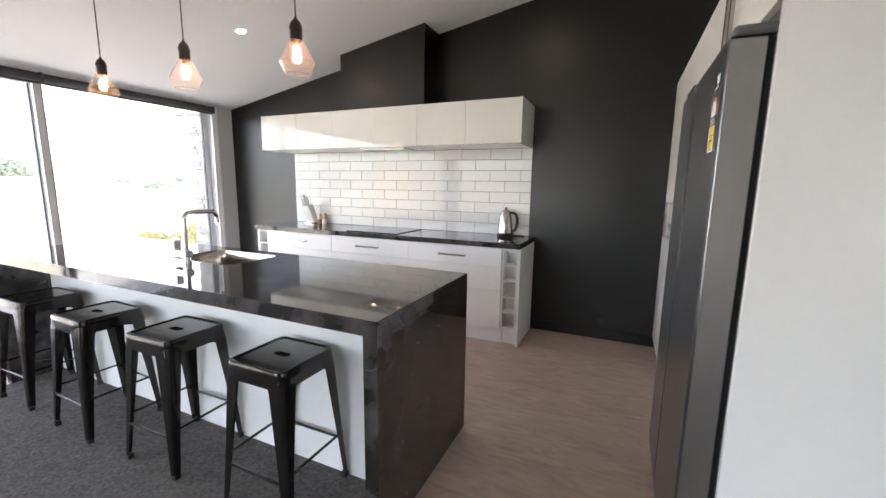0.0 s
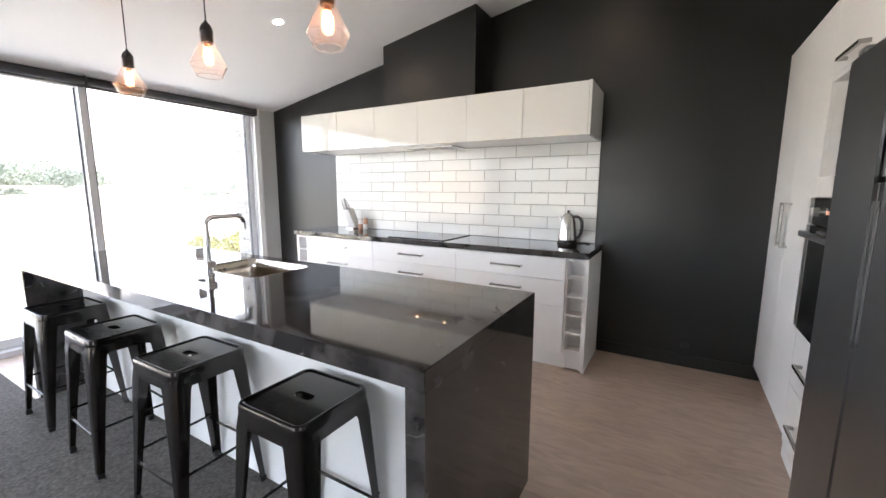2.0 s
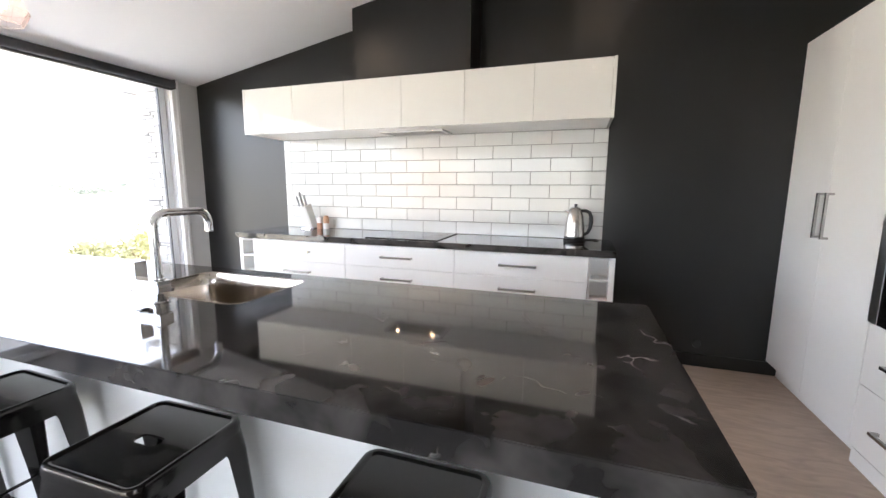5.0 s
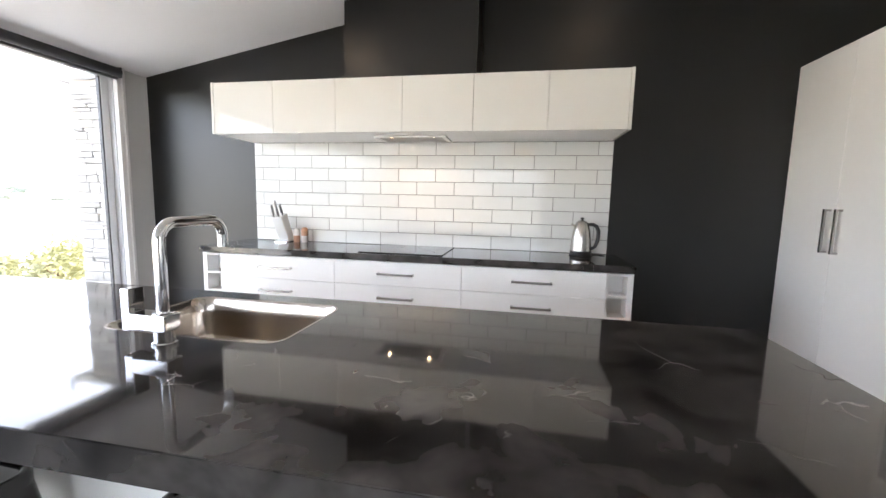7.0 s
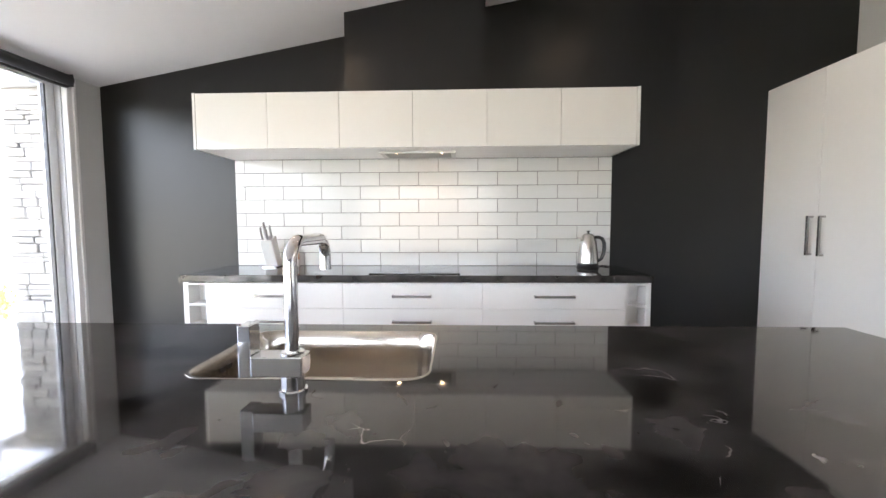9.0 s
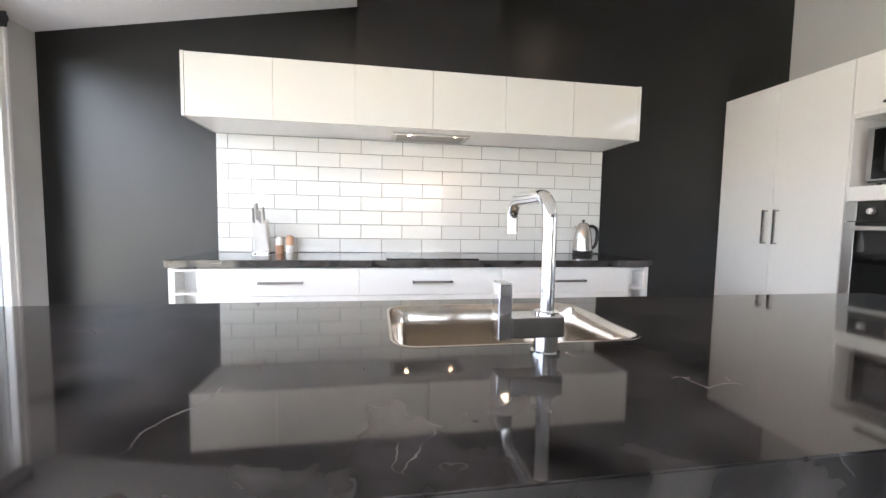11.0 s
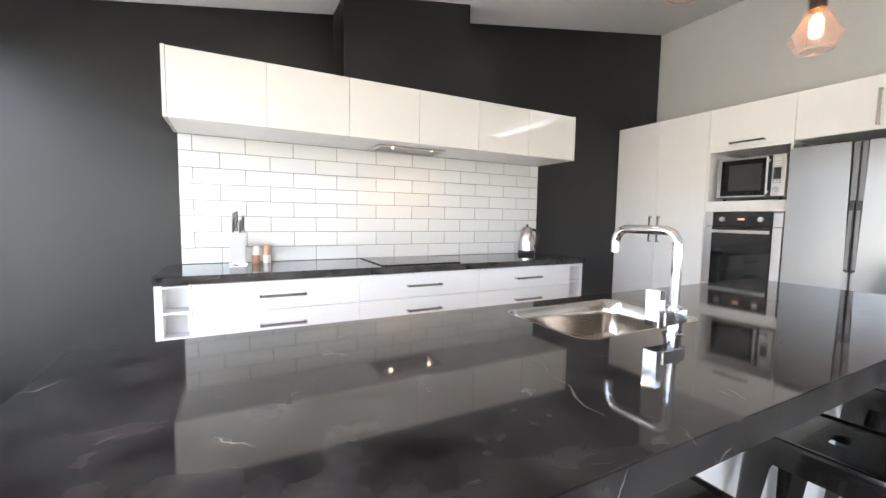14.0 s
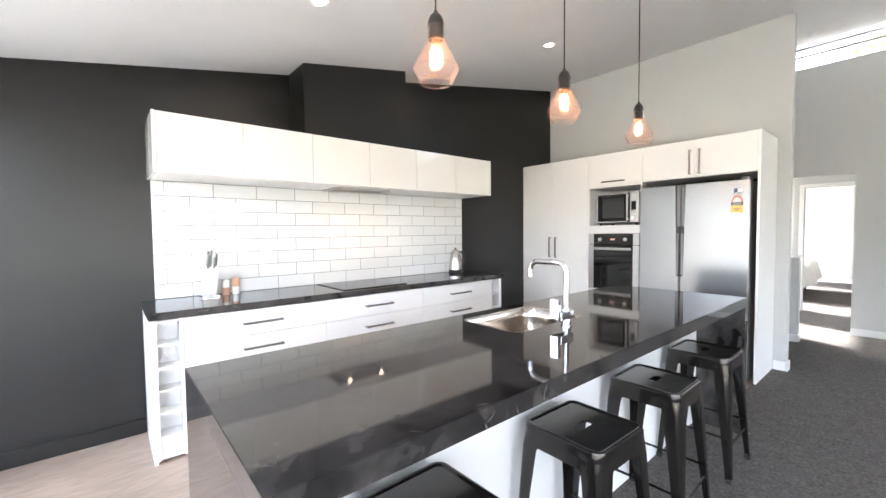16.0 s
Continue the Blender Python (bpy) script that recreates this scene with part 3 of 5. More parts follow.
rim = [e for e in bm.edges if all(v in loops[0][0] or v in loops[1][0] for v in e.verts)]
bmesh.ops.bevel(bm, geom=rim, offset=0.0022, segments=2, affect="EDGES")
part("slab", bm, STONE, top)
for a, b_ in ((IX0, IX0 + 0.06), (IX1 - 0.06, IX1)):
    solid("waterfall_panel", STONE, (a, b_, IY0, IY1, 0.0, 0.8397), parent=top, b=0.0004)
sink = thing("sink", -1.96, 1.75, 0.72, "satin stainless single bowl sink set in the island top", "sink")
bm = B()
rings = [rounded(SKX0 - 0.004, SKX1 + 0.004, SKY0 - 0.004, SKY1 + 0.004, SKR + 0.003, 0.9004), rounded(SKX0 - 0.0035, SKX1 + 0.0035, SKY0 - 0.0035, SKY1 + 0.0035, SKR + 0.003, 0.9012),
         rounded(SKX0 + 0.002, SKX1 - 0.002, SKY0 + 0.002, SKY1 - 0.002, SKR, 0.901), rounded(SKX0 + 0.006, SKX1 - 0.006, SKY0 + 0.006, SKY1 - 0.006, SKR, 0.894),
         rounded(SKX0 + 0.011, SKX1 - 0.011, SKY0 + 0.011, SKY1 - 0.011, SKR, 0.84), rounded(SKX0 + 0.015, SKX1 - 0.015, SKY0 + 0.015, SKY1 - 0.015, SKR, 0.772),
         rounded(SKX0 + 0.022, SKX1 - 0.022, SKY0 + 0.022, SKY1 - 0.022, SKR + 0.005, 0.751), rounded(SKX0 + 0.038, SKX1 - 0.038, SKY0 + 0.038, SKY1 - 0.038, SKR + 0.01, 0.736),
         rounded(SKX0 + 0.062, SKX1 - 0.062, SKY0 + 0.062, SKY1 - 0.062, SKR + 0.01, 0.7295), rounded(-1.99, -1.93, 1.72, 1.78, 0.0299, 0.724)]
loft(bm, rings, True, False)
bm.faces.new([v for v in bm.verts][-len(rings[0]):])
part("bowl", bm, SINK_STEEL, sink, smooth=True)
part("waste", lathe(B(), [(0.0, 0.727), (0.02, 0.727), (0.036, 0.7265), (0.04, 0.7245)], -1.96, 1.75, 24), CHROME, sink, smooth=True)
for dx in (0, 0.03):
    solid("overflow", RUBBER, (SKX0 + 0.0095, SKX0 + 0.0125, 1.72 + dx, 1.738 + dx, 0.855, 0.866), parent=sink)
tap = thing("kitchen_tap", -1.948, 1.5, 0.9, "polished chrome square-neck mixer tap with a paddle lever", "tap")
TX, TY = -1.95, 1.518
part("base", lathe(B(), [(0.027, 0.9005), (0.027, 0.905), (0.0225, 0.9065), (0.0225, 0.98), (0.018, 0.981)], TX, TY, 28, True), CHROME, tap, smooth=True)
solid("valve_body", CHROME, (TX - 0.074, TX + 0.026, TY - 0.0235, TY + 0.0235, 0.935, 0.975), parent=tap, b=0.0025)
solid("lever", CHROME, (TX - 0.099, TX - 0.0745, TY - 0.021, TY + 0.021, 0.932, 1.035), parent=tap, b=0.002)
r = 0.045
neck = [(TX, TY, 0.976), (TX, TY, 1.05), (TX, TY, 1.1), (TX, TY, 1.195 - r)] + arc((TX, TY + r, 1.195 - r), (0, -r, 0), (0, 0, r), 0.2, math.pi / 2) + \
       [(TX, 1.725 - r, 1.195)] + arc((TX, 1.725 - r, 1.195 - r), (0, 0, r), (0, r, 0), 0.2, math.pi / 2) + [(TX, 1.725, 1.118)]
part("neck", tube(B(), neck, 0.0135, 18), CHROME, tap, smooth=True)

# ---- tall cupboards ----
FX, TOPZ = 0.641, 2.184


def front(name, mat_, y0, y1, z0, z1, parent, x=FX, t=0.018, b=0.0015):
    return solid(name, mat_, (x, x + t, y0, y1, z0, z1), parent=parent, b=b)


pan = thing("pantry_cupboard", 0.95, 3.37, 0, "tall white pantry cupboard with two doors", "pantry cupboard")
solid("body", SATIN, (FX + 0.0185, RX - 0.001, 2.9, WY - 0.001, 0.1, TOPZ), parent=pan)
solid("toe_kick", SATIN, (FX + 0.062, FX + 0.077, 2.92, WY - 0.016, 0.0, 0.0995), parent=pan)
for y0, y1, hy in ((3.3685, WY - 0.004, 3.405), (2.902, 3.3655, 3.32)):
    d = front("door", SATIN, y0, y1, 0.102, TOPZ - 0.002, pan)
    handle(d, (FX, hy, 1.015), (FX, hy, 1.267), (-0.03, 0, 0), w=0.014)

tow = thing("oven_tower", 0.95, 2.6, 0, "tall white oven tower with a microwave niche and two drawers", "oven tower")
for y0, y1 in ((2.8805, 2.8985), (2.296, 2.314)):
    solid("side_panel", SATIN, (FX + 0.019, RX - 0.001, y0, y1, 0, TOPZ), parent=tow)
    solid("stile", SATIN, (FX, FX + 0.0185, y0, y1, 0.692, 1.8385), parent=tow)
solid("back_panel", SATIN, (RX - 0.06, RX - 0.002, 2.3145, 2.88, 0, TOPZ), parent=tow)
for z0, z1 in ((1.31, 1.398), (1.815, 1.838), (0.0, 0.075)):
    solid("rail", SATIN, (FX + 0.001, FX + 0.5, 2.3145, 2.88, z0, z1), parent=tow)
for z0, z1 in ((0.078, 0.385), (0.388, 0.69)):
    d = front("drawer", SATIN, 2.2975, 2.8975, z0, z1, tow)
    handle(d, (FX, 2.475, z1 - 0.16), (FX, 2.735, z1 - 0.16), (-0.03, 0, 0), w=0.014)
d = front("lift_door", SATIN, 2.2975, 2.8975, 1.84, TOPZ - 0.002, tow)
handle(d, (FX, 2.475, 1.873), (FX, 2.725, 1.873), (-0.03, 0, 0), w=0.014)

enc = thing("fridge_cupboard", 0.95, 1.8, 0, "white fridge surround with two overhead doors", "fridge surround")
solid("end_panel", SATIN, (FX, RX - 0.001, 1.325, 1.344, 0, TOPZ), parent=enc)
solid("body", SATIN, (FX + 0.0185, RX - 0.001, 1.3445, 2.2955, 1.835, TOPZ), parent=enc)
# The shade behind the fridge is coloured into this back.
solid("back_panel", GAP_SHADE, (RX - 0.012, RX - 0.001, 1.3445, 2.2955, 0, 1.834), parent=enc)
for y0, y1, hy in ((1.8215, 2.294, 1.858), (1.346, 1.8185, 1.777)):
    d = front("door", SATIN, y0, y1, 1.837, TOPZ - 0.002, enc)
    handle(d, (FX, hy, 1.86), (FX, hy, 2.09), (-0.03, 0, 0), w=0.016)

# wall oven
ov = thing("wall_oven", 0.7, 2.6, 0.7, "built-in black glass wall oven with stainless side strips", "oven")
OY0, OY1, OZ0, OZ1 = 2.318, 2.8795, 0.692, 1.306
solid("chassis", GAP_SHADE, (FX + 0.003, FX + 0.48, OY0, OY1, OZ0, OZ1), parent=ov)
solid("control_panel", BLACK_GLASS, (FX - 0.018, FX + 0.0025, OY0 + 0.062, OY1 - 0.062, 1.187, OZ1), parent=ov, b=0.002)
for y0, y1 in ((OY0, OY0 + 0.06), (OY1 - 0.06, OY1)):
    solid("side_strip", STEEL, (FX - 0.018, FX + 0.0025, y0, y1, 1.187, OZ1), parent=ov, b=0.002)
    solid("side_strip", STEEL, (FX - 0.022, FX + 0.0025, y0, y1, OZ0, 1.181), parent=ov, b=0.002)
door = solid("oven_door", BLACK_GLASS, (FX - 0.022, FX + 0.0025, OY0 + 0.0615, OY1 - 0.0615, OZ0, 1.181), parent=ov, b=0.002)
bm = B()
box(bm, FX - 0.062, FX - 0.045, OY0 + 0.066, OY1 - 0.066, 1.13, 1.157, b=0.004)
for y in (OY0 + 0.09, OY1 - 0.11):
    box(bm, FX - 0.046, FX - 0.0222, y, y + 0.02, 1.134, 1.146)
part("handle", bm, STEEL, door, "stainless bar handle")
for y in (OY0 + 0.14, OY1 - 0.14):
    bm = B()
    tube(bm, [(FX - 0.0182, y, 1.245), (FX - 0.04, y, 1.245)], [0.02, 0.018], 20)
    box(bm, FX - 0.046, FX - 0.0402, y - 0.004, y + 0.004, 1.228, 1.262)
    part("knob", bm, STEEL, ov, "steel control knob", smooth=True)
solid("display", DISPLAY, (FX - 0.0195, FX - 0.0182, 2.575, 2.625, 1.238, 1.254), parent=ov)

# microwave in its niche
mw = thing("microwave", 0.85, 2.6, 1.4, "stainless countertop microwave with a black glass door", "microwave")
MX, MY0, MY1, MZ0, MZ1 = 0.682, 2.348, 2.832, 1.418, 1.75
MD = MY0 + 0.09                       # where the door meets the control panel
bm = B()
box(bm, MX + 0.02, MX + 0.38, MY0, MY1, MZ0, MZ1, b=0.006)
part("case", bm, STEEL, mw)
for x in (MX + 0.05, MX + 0.33):
    for y in (MY0 + 0.04, MY1 - 0.04):
        part("foot", lathe(B(), [(0.012, 1.3985), (0.014, MZ0 + 0.001)], x, y, 12, True), RUBBER, mw)
solid("vent_strip", GAP_SHADE, (MX + 0.004, MX + 0.0198, MY0 + 0.01, MY1 - 0.01, MZ0 + 0.002, MZ0 + 0.012), parent=mw)
d = solid("door", MW_GLASS, (MX - 0.004, MX + 0.0195, MD + 0.036, MY1 - 0.03, MZ0 + 0.022, MZ1 - 0.014), parent=mw, b=0.003, label="black glass door")
solid("door_rail", STEEL, (MX, MX + 0.0195, MD + 0.036, MY1, MZ1 - 0.0135, MZ1 - 0.002), (MX, MX + 0.0195, MD + 0.036, MY1, MZ0 + 0.013, MZ0 + 0.0215), (MX, MX + 0.0195, MY1 - 0.0295, MY1, MZ0 + 0.022, MZ1 - 0.014), parent=d)
solid("viewing_mesh", HOOD_GREY, (MX - 0.0052, MX - 0.0042, MD + 0.066, MY1 - 0.09, MZ0 + 0.062, MZ1 - 0.055), parent=d)
solid("turntable", PAPER_K, (MX - 0.0058, MX - 0.0054, MD + 0.09, MY1 - 0.12, MZ0 + 0.082, MZ0 + 0.087), parent=d)
solid("door_edge", BLACK_PLASTIC, (MX, MX + 0.0195, MD + 0.001, MD + 0.0355, MZ0 + 0.013, MZ1 - 0.002), parent=d)
bm = B()
box(bm, MX - 0.038, MX - 0.024, MD + 0.012, MD + 0.026, MZ0 + 0.025, MZ1 - 0.015, b=0.004)
for z in (MZ0 + 0.04, MZ1 - 0.05):
    box(bm, MX - 0.025, MX - 0.0002, MD + 0.014, MD + 0.024, z, z + 0.016)
part("handle", bm, STEEL, d, "stainless bar handle")
cp = solid("control_panel", STEEL, (MX, MX + 0.0195, MY0, MD, MZ0 + 0.013, MZ1 - 0.002), parent=mw, b=0.003)
solid("display", BLACK_GLASS, (MX - 0.002, MX - 0.0002, MY0 + 0.028, MY0 + 0.078, MZ1 - 0.19, MZ1 - 0.1), parent=cp)
part("knob", tube(B(), [(MX - 0.0002, MY0 + 0.055, MZ0 + 0.06), (MX - 0.022, MY0 + 0.055, MZ0 + 0.06)], [0.025, 0.022], 24), CHROME, cp, "chrome dial", smooth=True)
for k in range(2):
    for i in range(3):
        solid("button", FRIDGE_GREY, (MX - 0.0025, MX - 0.0002, MY0 + 0.026 + 0.02 * i, MY0 + 0.04 + 0.02 * i, MZ0 + 0.112 + 0.016 * k, MZ0 + 0.12 + 0.016 * k), parent=cp)
for k in range(4):
    solid("button", PAPER_W, (MX - 0.002, MX - 0.0002, MY0 + 0.03, MY0 + 0.074, MZ1 - 0.03 - 0.017 * k, MZ1 - 0.024 - 0.017 * k), parent=cp)

# fridge
fr = thing("fridge", 0.9, 1.8, 0, "large stainless side-by-side fridge with dark recessed grips", "fridge")
GX, GY0, GY1, GY, GZ = 0.545, 1.376, 2.276, 1.905, 1.762
solid("cabinet", FRIDGE_BODY, (0.648, 1.2, GY0 + 0.008, GY1 - 0.008, 0.02, 1.759), parent=fr, b=0.004)
solid("plinth", BLACK_PLASTIC, (0.68, 1.15, GY0 + 0.02, GY1 - 0.02, 0.0, 0.0195), parent=fr)
for y0, y1 in ((GY0, GY - 0.005), (GY + 0.005, GY1)):
    u0, u1 = (y0, y1 - 0.031) if y0 == GY0 else (y0 + 0.031, y1)
    inner = (y1, u1) if y0 == GY0 else (y0, u0)
    outer = y0 if y0 == GY0 else y1
    bm = B()
    loft(bm, [[(x, outer, 0.06), (x, inner[0], 0.06), (x, inner[0], 0.9), (x, inner[1], 0.9), (x, inner[1], GZ), (x, outer, GZ)] for x in (GX, 0.632)])
    bmesh.ops.bevel(bm, geom=[e for e in bm.edges if min(v.co.x for v in e.verts) < GX + 0.001], offset=0.007, segments=3, affect="EDGES")
    d = part("door", bm, FRIDGE_STEEL, fr, smooth=True)
    solid("gasket", BLACK_PLASTIC, (0.6325, 0.6475, y0 + 0.008, y1 - 0.008, 0.065, GZ - 0.01), parent=d)
    if y0 == GY0:
        # Sheet over the door's side; its colour carries how that side catches light.
        solid("door_edge", FRIDGE_SIDE_TONE, (GX + 0.0075, 0.629, y0 - 0.0012, y0 - 0.0002, 0.066, GZ - 0.008), parent=d, label="thin sheet giving the steel door edge its reflected tone")
        L0, L1, LC = GY0 + 0.043, GY0 + 0.13, GY0 + 0.0865
        lab = solid("label", PAPER_Y, (GX - 0.0012, GX - 0.0002, L0, L1, 1.474, 1.548), parent=d, label="red and yellow energy rating label")
        solid("print", PAPER_K, (GX - 0.0014, GX - 0.00125, L0, L1, 1.5485, 1.574), parent=lab)
        for k, (r_, m_) in enumerate(((0.0435, PAPER_R), (0.031, PAPER_W))):
            bm = B()
            arch = [(LC + r_ * math.cos(math.pi * q / 18), 1.5745 + 1.35 * r_ * math.sin(math.pi * q / 18)) for q in range(19)]
            loft(bm, [[(x, y_, z_) for y_, z_ in arch] for x in (GX - 0.0012 - 0.0004 * k, GX - 0.0002 - 0.00102 * k)])
            part("dial" if k == 0 else "print", bm, m_, lab)
        solid("print", PAPER_W, (GX - 0.0014, GX - 0.00125, L0 + 0.0005, L1 - 0.0005, 1.4745, 1.486), parent=lab)
        solid("print", PAPER_R, (GX - 0.0014, GX - 0.00125, L0 + 0.018, L1 - 0.018, 1.518, 1.524), parent=lab)
        solid("print", PAPER_K, (GX - 0.0014, GX - 0.00125, L0 + 0.024, L1 - 0.024, 1.504, 1.509), parent=lab)
        for z_, w_ in ((1.567, 0.01), (1.5605, 0.016), (1.554, 0.006)):
            solid("print", PAPER_W, (GX - 0.0017, GX - 0.00145, L0 + w_, L1 - w_, z_ - 0.0013, z_ + 0.0013), parent=lab)
        stk = solid("sticker", PAPER_B, (GX - 0.0012, GX - 0.0002, L0 + 0.002, L0 + 0.068, 1.645, 1.692), parent=d, label="small blue and white sticker")
        solid("print", PAPER_W, (GX - 0.0014, GX - 0.00125, L0 + 0.004, L0 + 0.04, 1.66, 1.688), parent=stk)
        solid("print", PAPER_W, (GX - 0.0014, GX - 0.00125, L0 + 0.006, L0 + 0.062, 1.649, 1.654), parent=stk)
for s in (-1, 1):
    y = GY + s * 0.0185
    bm = B()
    box(bm, GX + 0.001, GX + 0.03, y - 0.016, y + 0.016, 0.902, 1.36, b=0.003)
    grip = part("grip", bm, BLACK_PLASTIC, fr, "dark moulded grip")
    solid("grip_inlay", FRIDGE_GREY, (GX - 0.0008, GX + 0.0008, y - 0.0085, y + 0.0085, 0.918, 1.31), parent=grip)
    solid("grip_liner", FRIDGE_GREY, (GX + 0.012, GX + 0.03, y - 0.016, y + 0.013 if s < 0 else y + 0.016, 1.375, GZ - 0.004), parent=fr, b=0.003)
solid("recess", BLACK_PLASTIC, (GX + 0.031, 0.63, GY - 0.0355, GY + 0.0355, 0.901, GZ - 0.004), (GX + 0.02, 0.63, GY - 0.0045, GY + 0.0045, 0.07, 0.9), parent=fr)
for y in (GY0 + 0.006, GY1 - 0.066):
    solid("hinge_cover", FRIDGE_GREY, (GX + 0.012, 0.70, y, y + 0.06, GZ + 0.0005, GZ + 0.03), parent=fr, b=0.01)


# ---- stools ----
def stool(cx, cy, rot):
    s = thing("bar_stool", cx, cy, 0.004, "dark gunmetal pressed steel bar stool at the island", "bar stool", "stools along the island")
    H_, h = 0.655, 0.152
    # seat: pressed pan with a rolled rim and a slotted hand hole
    bm = B()
    R = [rounded(cx - h - o, cx + h + o, cy - h - o, cy + h + o, 0.035 + o, z) for o, z in ((0.004, H_ - 0.035), (0.004, H_ - 0.012), (0.0, H_ - 0.002), (-0.006, H_), (-0.013, H_ - 0.001), (-0.018, H_ - 0.0055))]
    loft(bm, R, True, False)
    ring = [v for v in bm.verts][-len(R[0]):]
    hole = rounded(cx - 0.041, cx + 0.041, cy - 0.018, cy + 0.018, 0.0165, H_ - 0.0058)
    hv = [bm.verts.new(p) for p in hole]
    hl = [bm.verts.new((p[0], p[1], H_ - 0.013)) for p in hole]
    e = [bm.edges.get((ring[i], ring[(i + 1) % len(ring)])) for i in range(len(ring))] + [bm.edges.new((hv[i], hv[(i + 1) % len(hv)])) for i in range(len(hv))]
    bmesh.ops.triangle_fill(bm, use_beauty=True, use_dissolve=False, edges=e)
    for i in range(len(hv)):
        j = (i + 1) % len(hv)
        bm.faces.new((hv[i], hv[j], hl[j], hl[i]))
    part("seat", bm, GUNMETAL, s, smooth=True)
    bm = B()
    for sx, sy, w, d in ((0, -1, 0.1, 0.002), (0, 1, 0.1, 0.002), (-1, 0, 0.002, 0.1), (1, 0, 0.002, 0.1)):
        x, y = cx + sx * (h + 0.0025), cy + sy * (h + 0.0025)
        w2, d2 = (0.11, 0.0012) if sy else (0.0012, 0.11)
        box(bm, x - w2, x + w2, y - d2, y + d2, H_ - 0.075, H_ - 0.034)
    part("apron", bm, GUNMETAL, s)
    for sx in (-1, 1):
        for sy in (-1, 1):
            bm = B()
            rings = []
            for z, c, w in ((H_ - 0.034, h + 0.0015, 0.085), (H_ - 0.09, h + 0.007, 0.07), (0.3, 0.171, 0.046), (0.02, 0.187, 0.028)):
                k, t = w * 0.34, 0.003
                q = [(c - k + k * math.cos(radians(v)), c - k + k * math.sin(radians(v))) for v in (0, 22, 45, 68, 90)]
                qi = [(c - k + (k - t) * math.cos(radians(v)), c - k + (k - t) * math.sin(radians(v))) for v in (90, 68, 45, 22, 0)]
                pts = [(c, c - w)] + q + [(c - w, c), (c - w, c - t)] + qi + [(c - t, c - w)]
                rings.append([(cx + sx * a, cy + sy * b_, z) for a, b_ in pts])
            loft(bm, rings)
            leg = part("leg", bm, GUNMETAL, s, smooth=True)
            bm = B()
            box(bm, cx + sx * 0.174 - 0.014, cx + sx * 0.174 + 0.014, cy + sy * 0.174 - 0.014, cy + sy * 0.174 + 0.014, 0.004, 0.03, b=0.004)
            part("rubber_foot", bm, RUBBER, leg)
    for z, (ax, ay), (bx, by) in ((0.2, (-1, -1), (1, -1)), (0.2, (-1, 1), (1, 1)), (0.235, (-1, -1), (-1, 1)), (0.235, (1, -1), (1, 1))):
        c = 0.17
        part("footrest", tube(B(), [(cx + ax * c, cy + ay * c, z), (cx + bx * c, cy + by * c, z)], 0.006, 8), GUNMETAL, s, smooth=True)
    for a in (-1, 1):
        part("brace", tube(B(), [(cx - 0.14, cy - a * 0.14, H_ - 0.085), (cx + 0.14, cy + a * 0.14, H_ - 0.085 - 0.01 * a)], 0.006, 8), GUNMETAL, s)
    s.rotation_euler = (0, 0, radians(rot))
    return s


first = stool(-0.95, 1.243, 0)
for x, y, rz in ((-1.645, 1.238, 1.0), (-2.302, 1.22, -1.5), (-2.985, 1.235, 0.5)):
    copy_thing(first, pose(x, y, 0.004, 0, 0, rz))


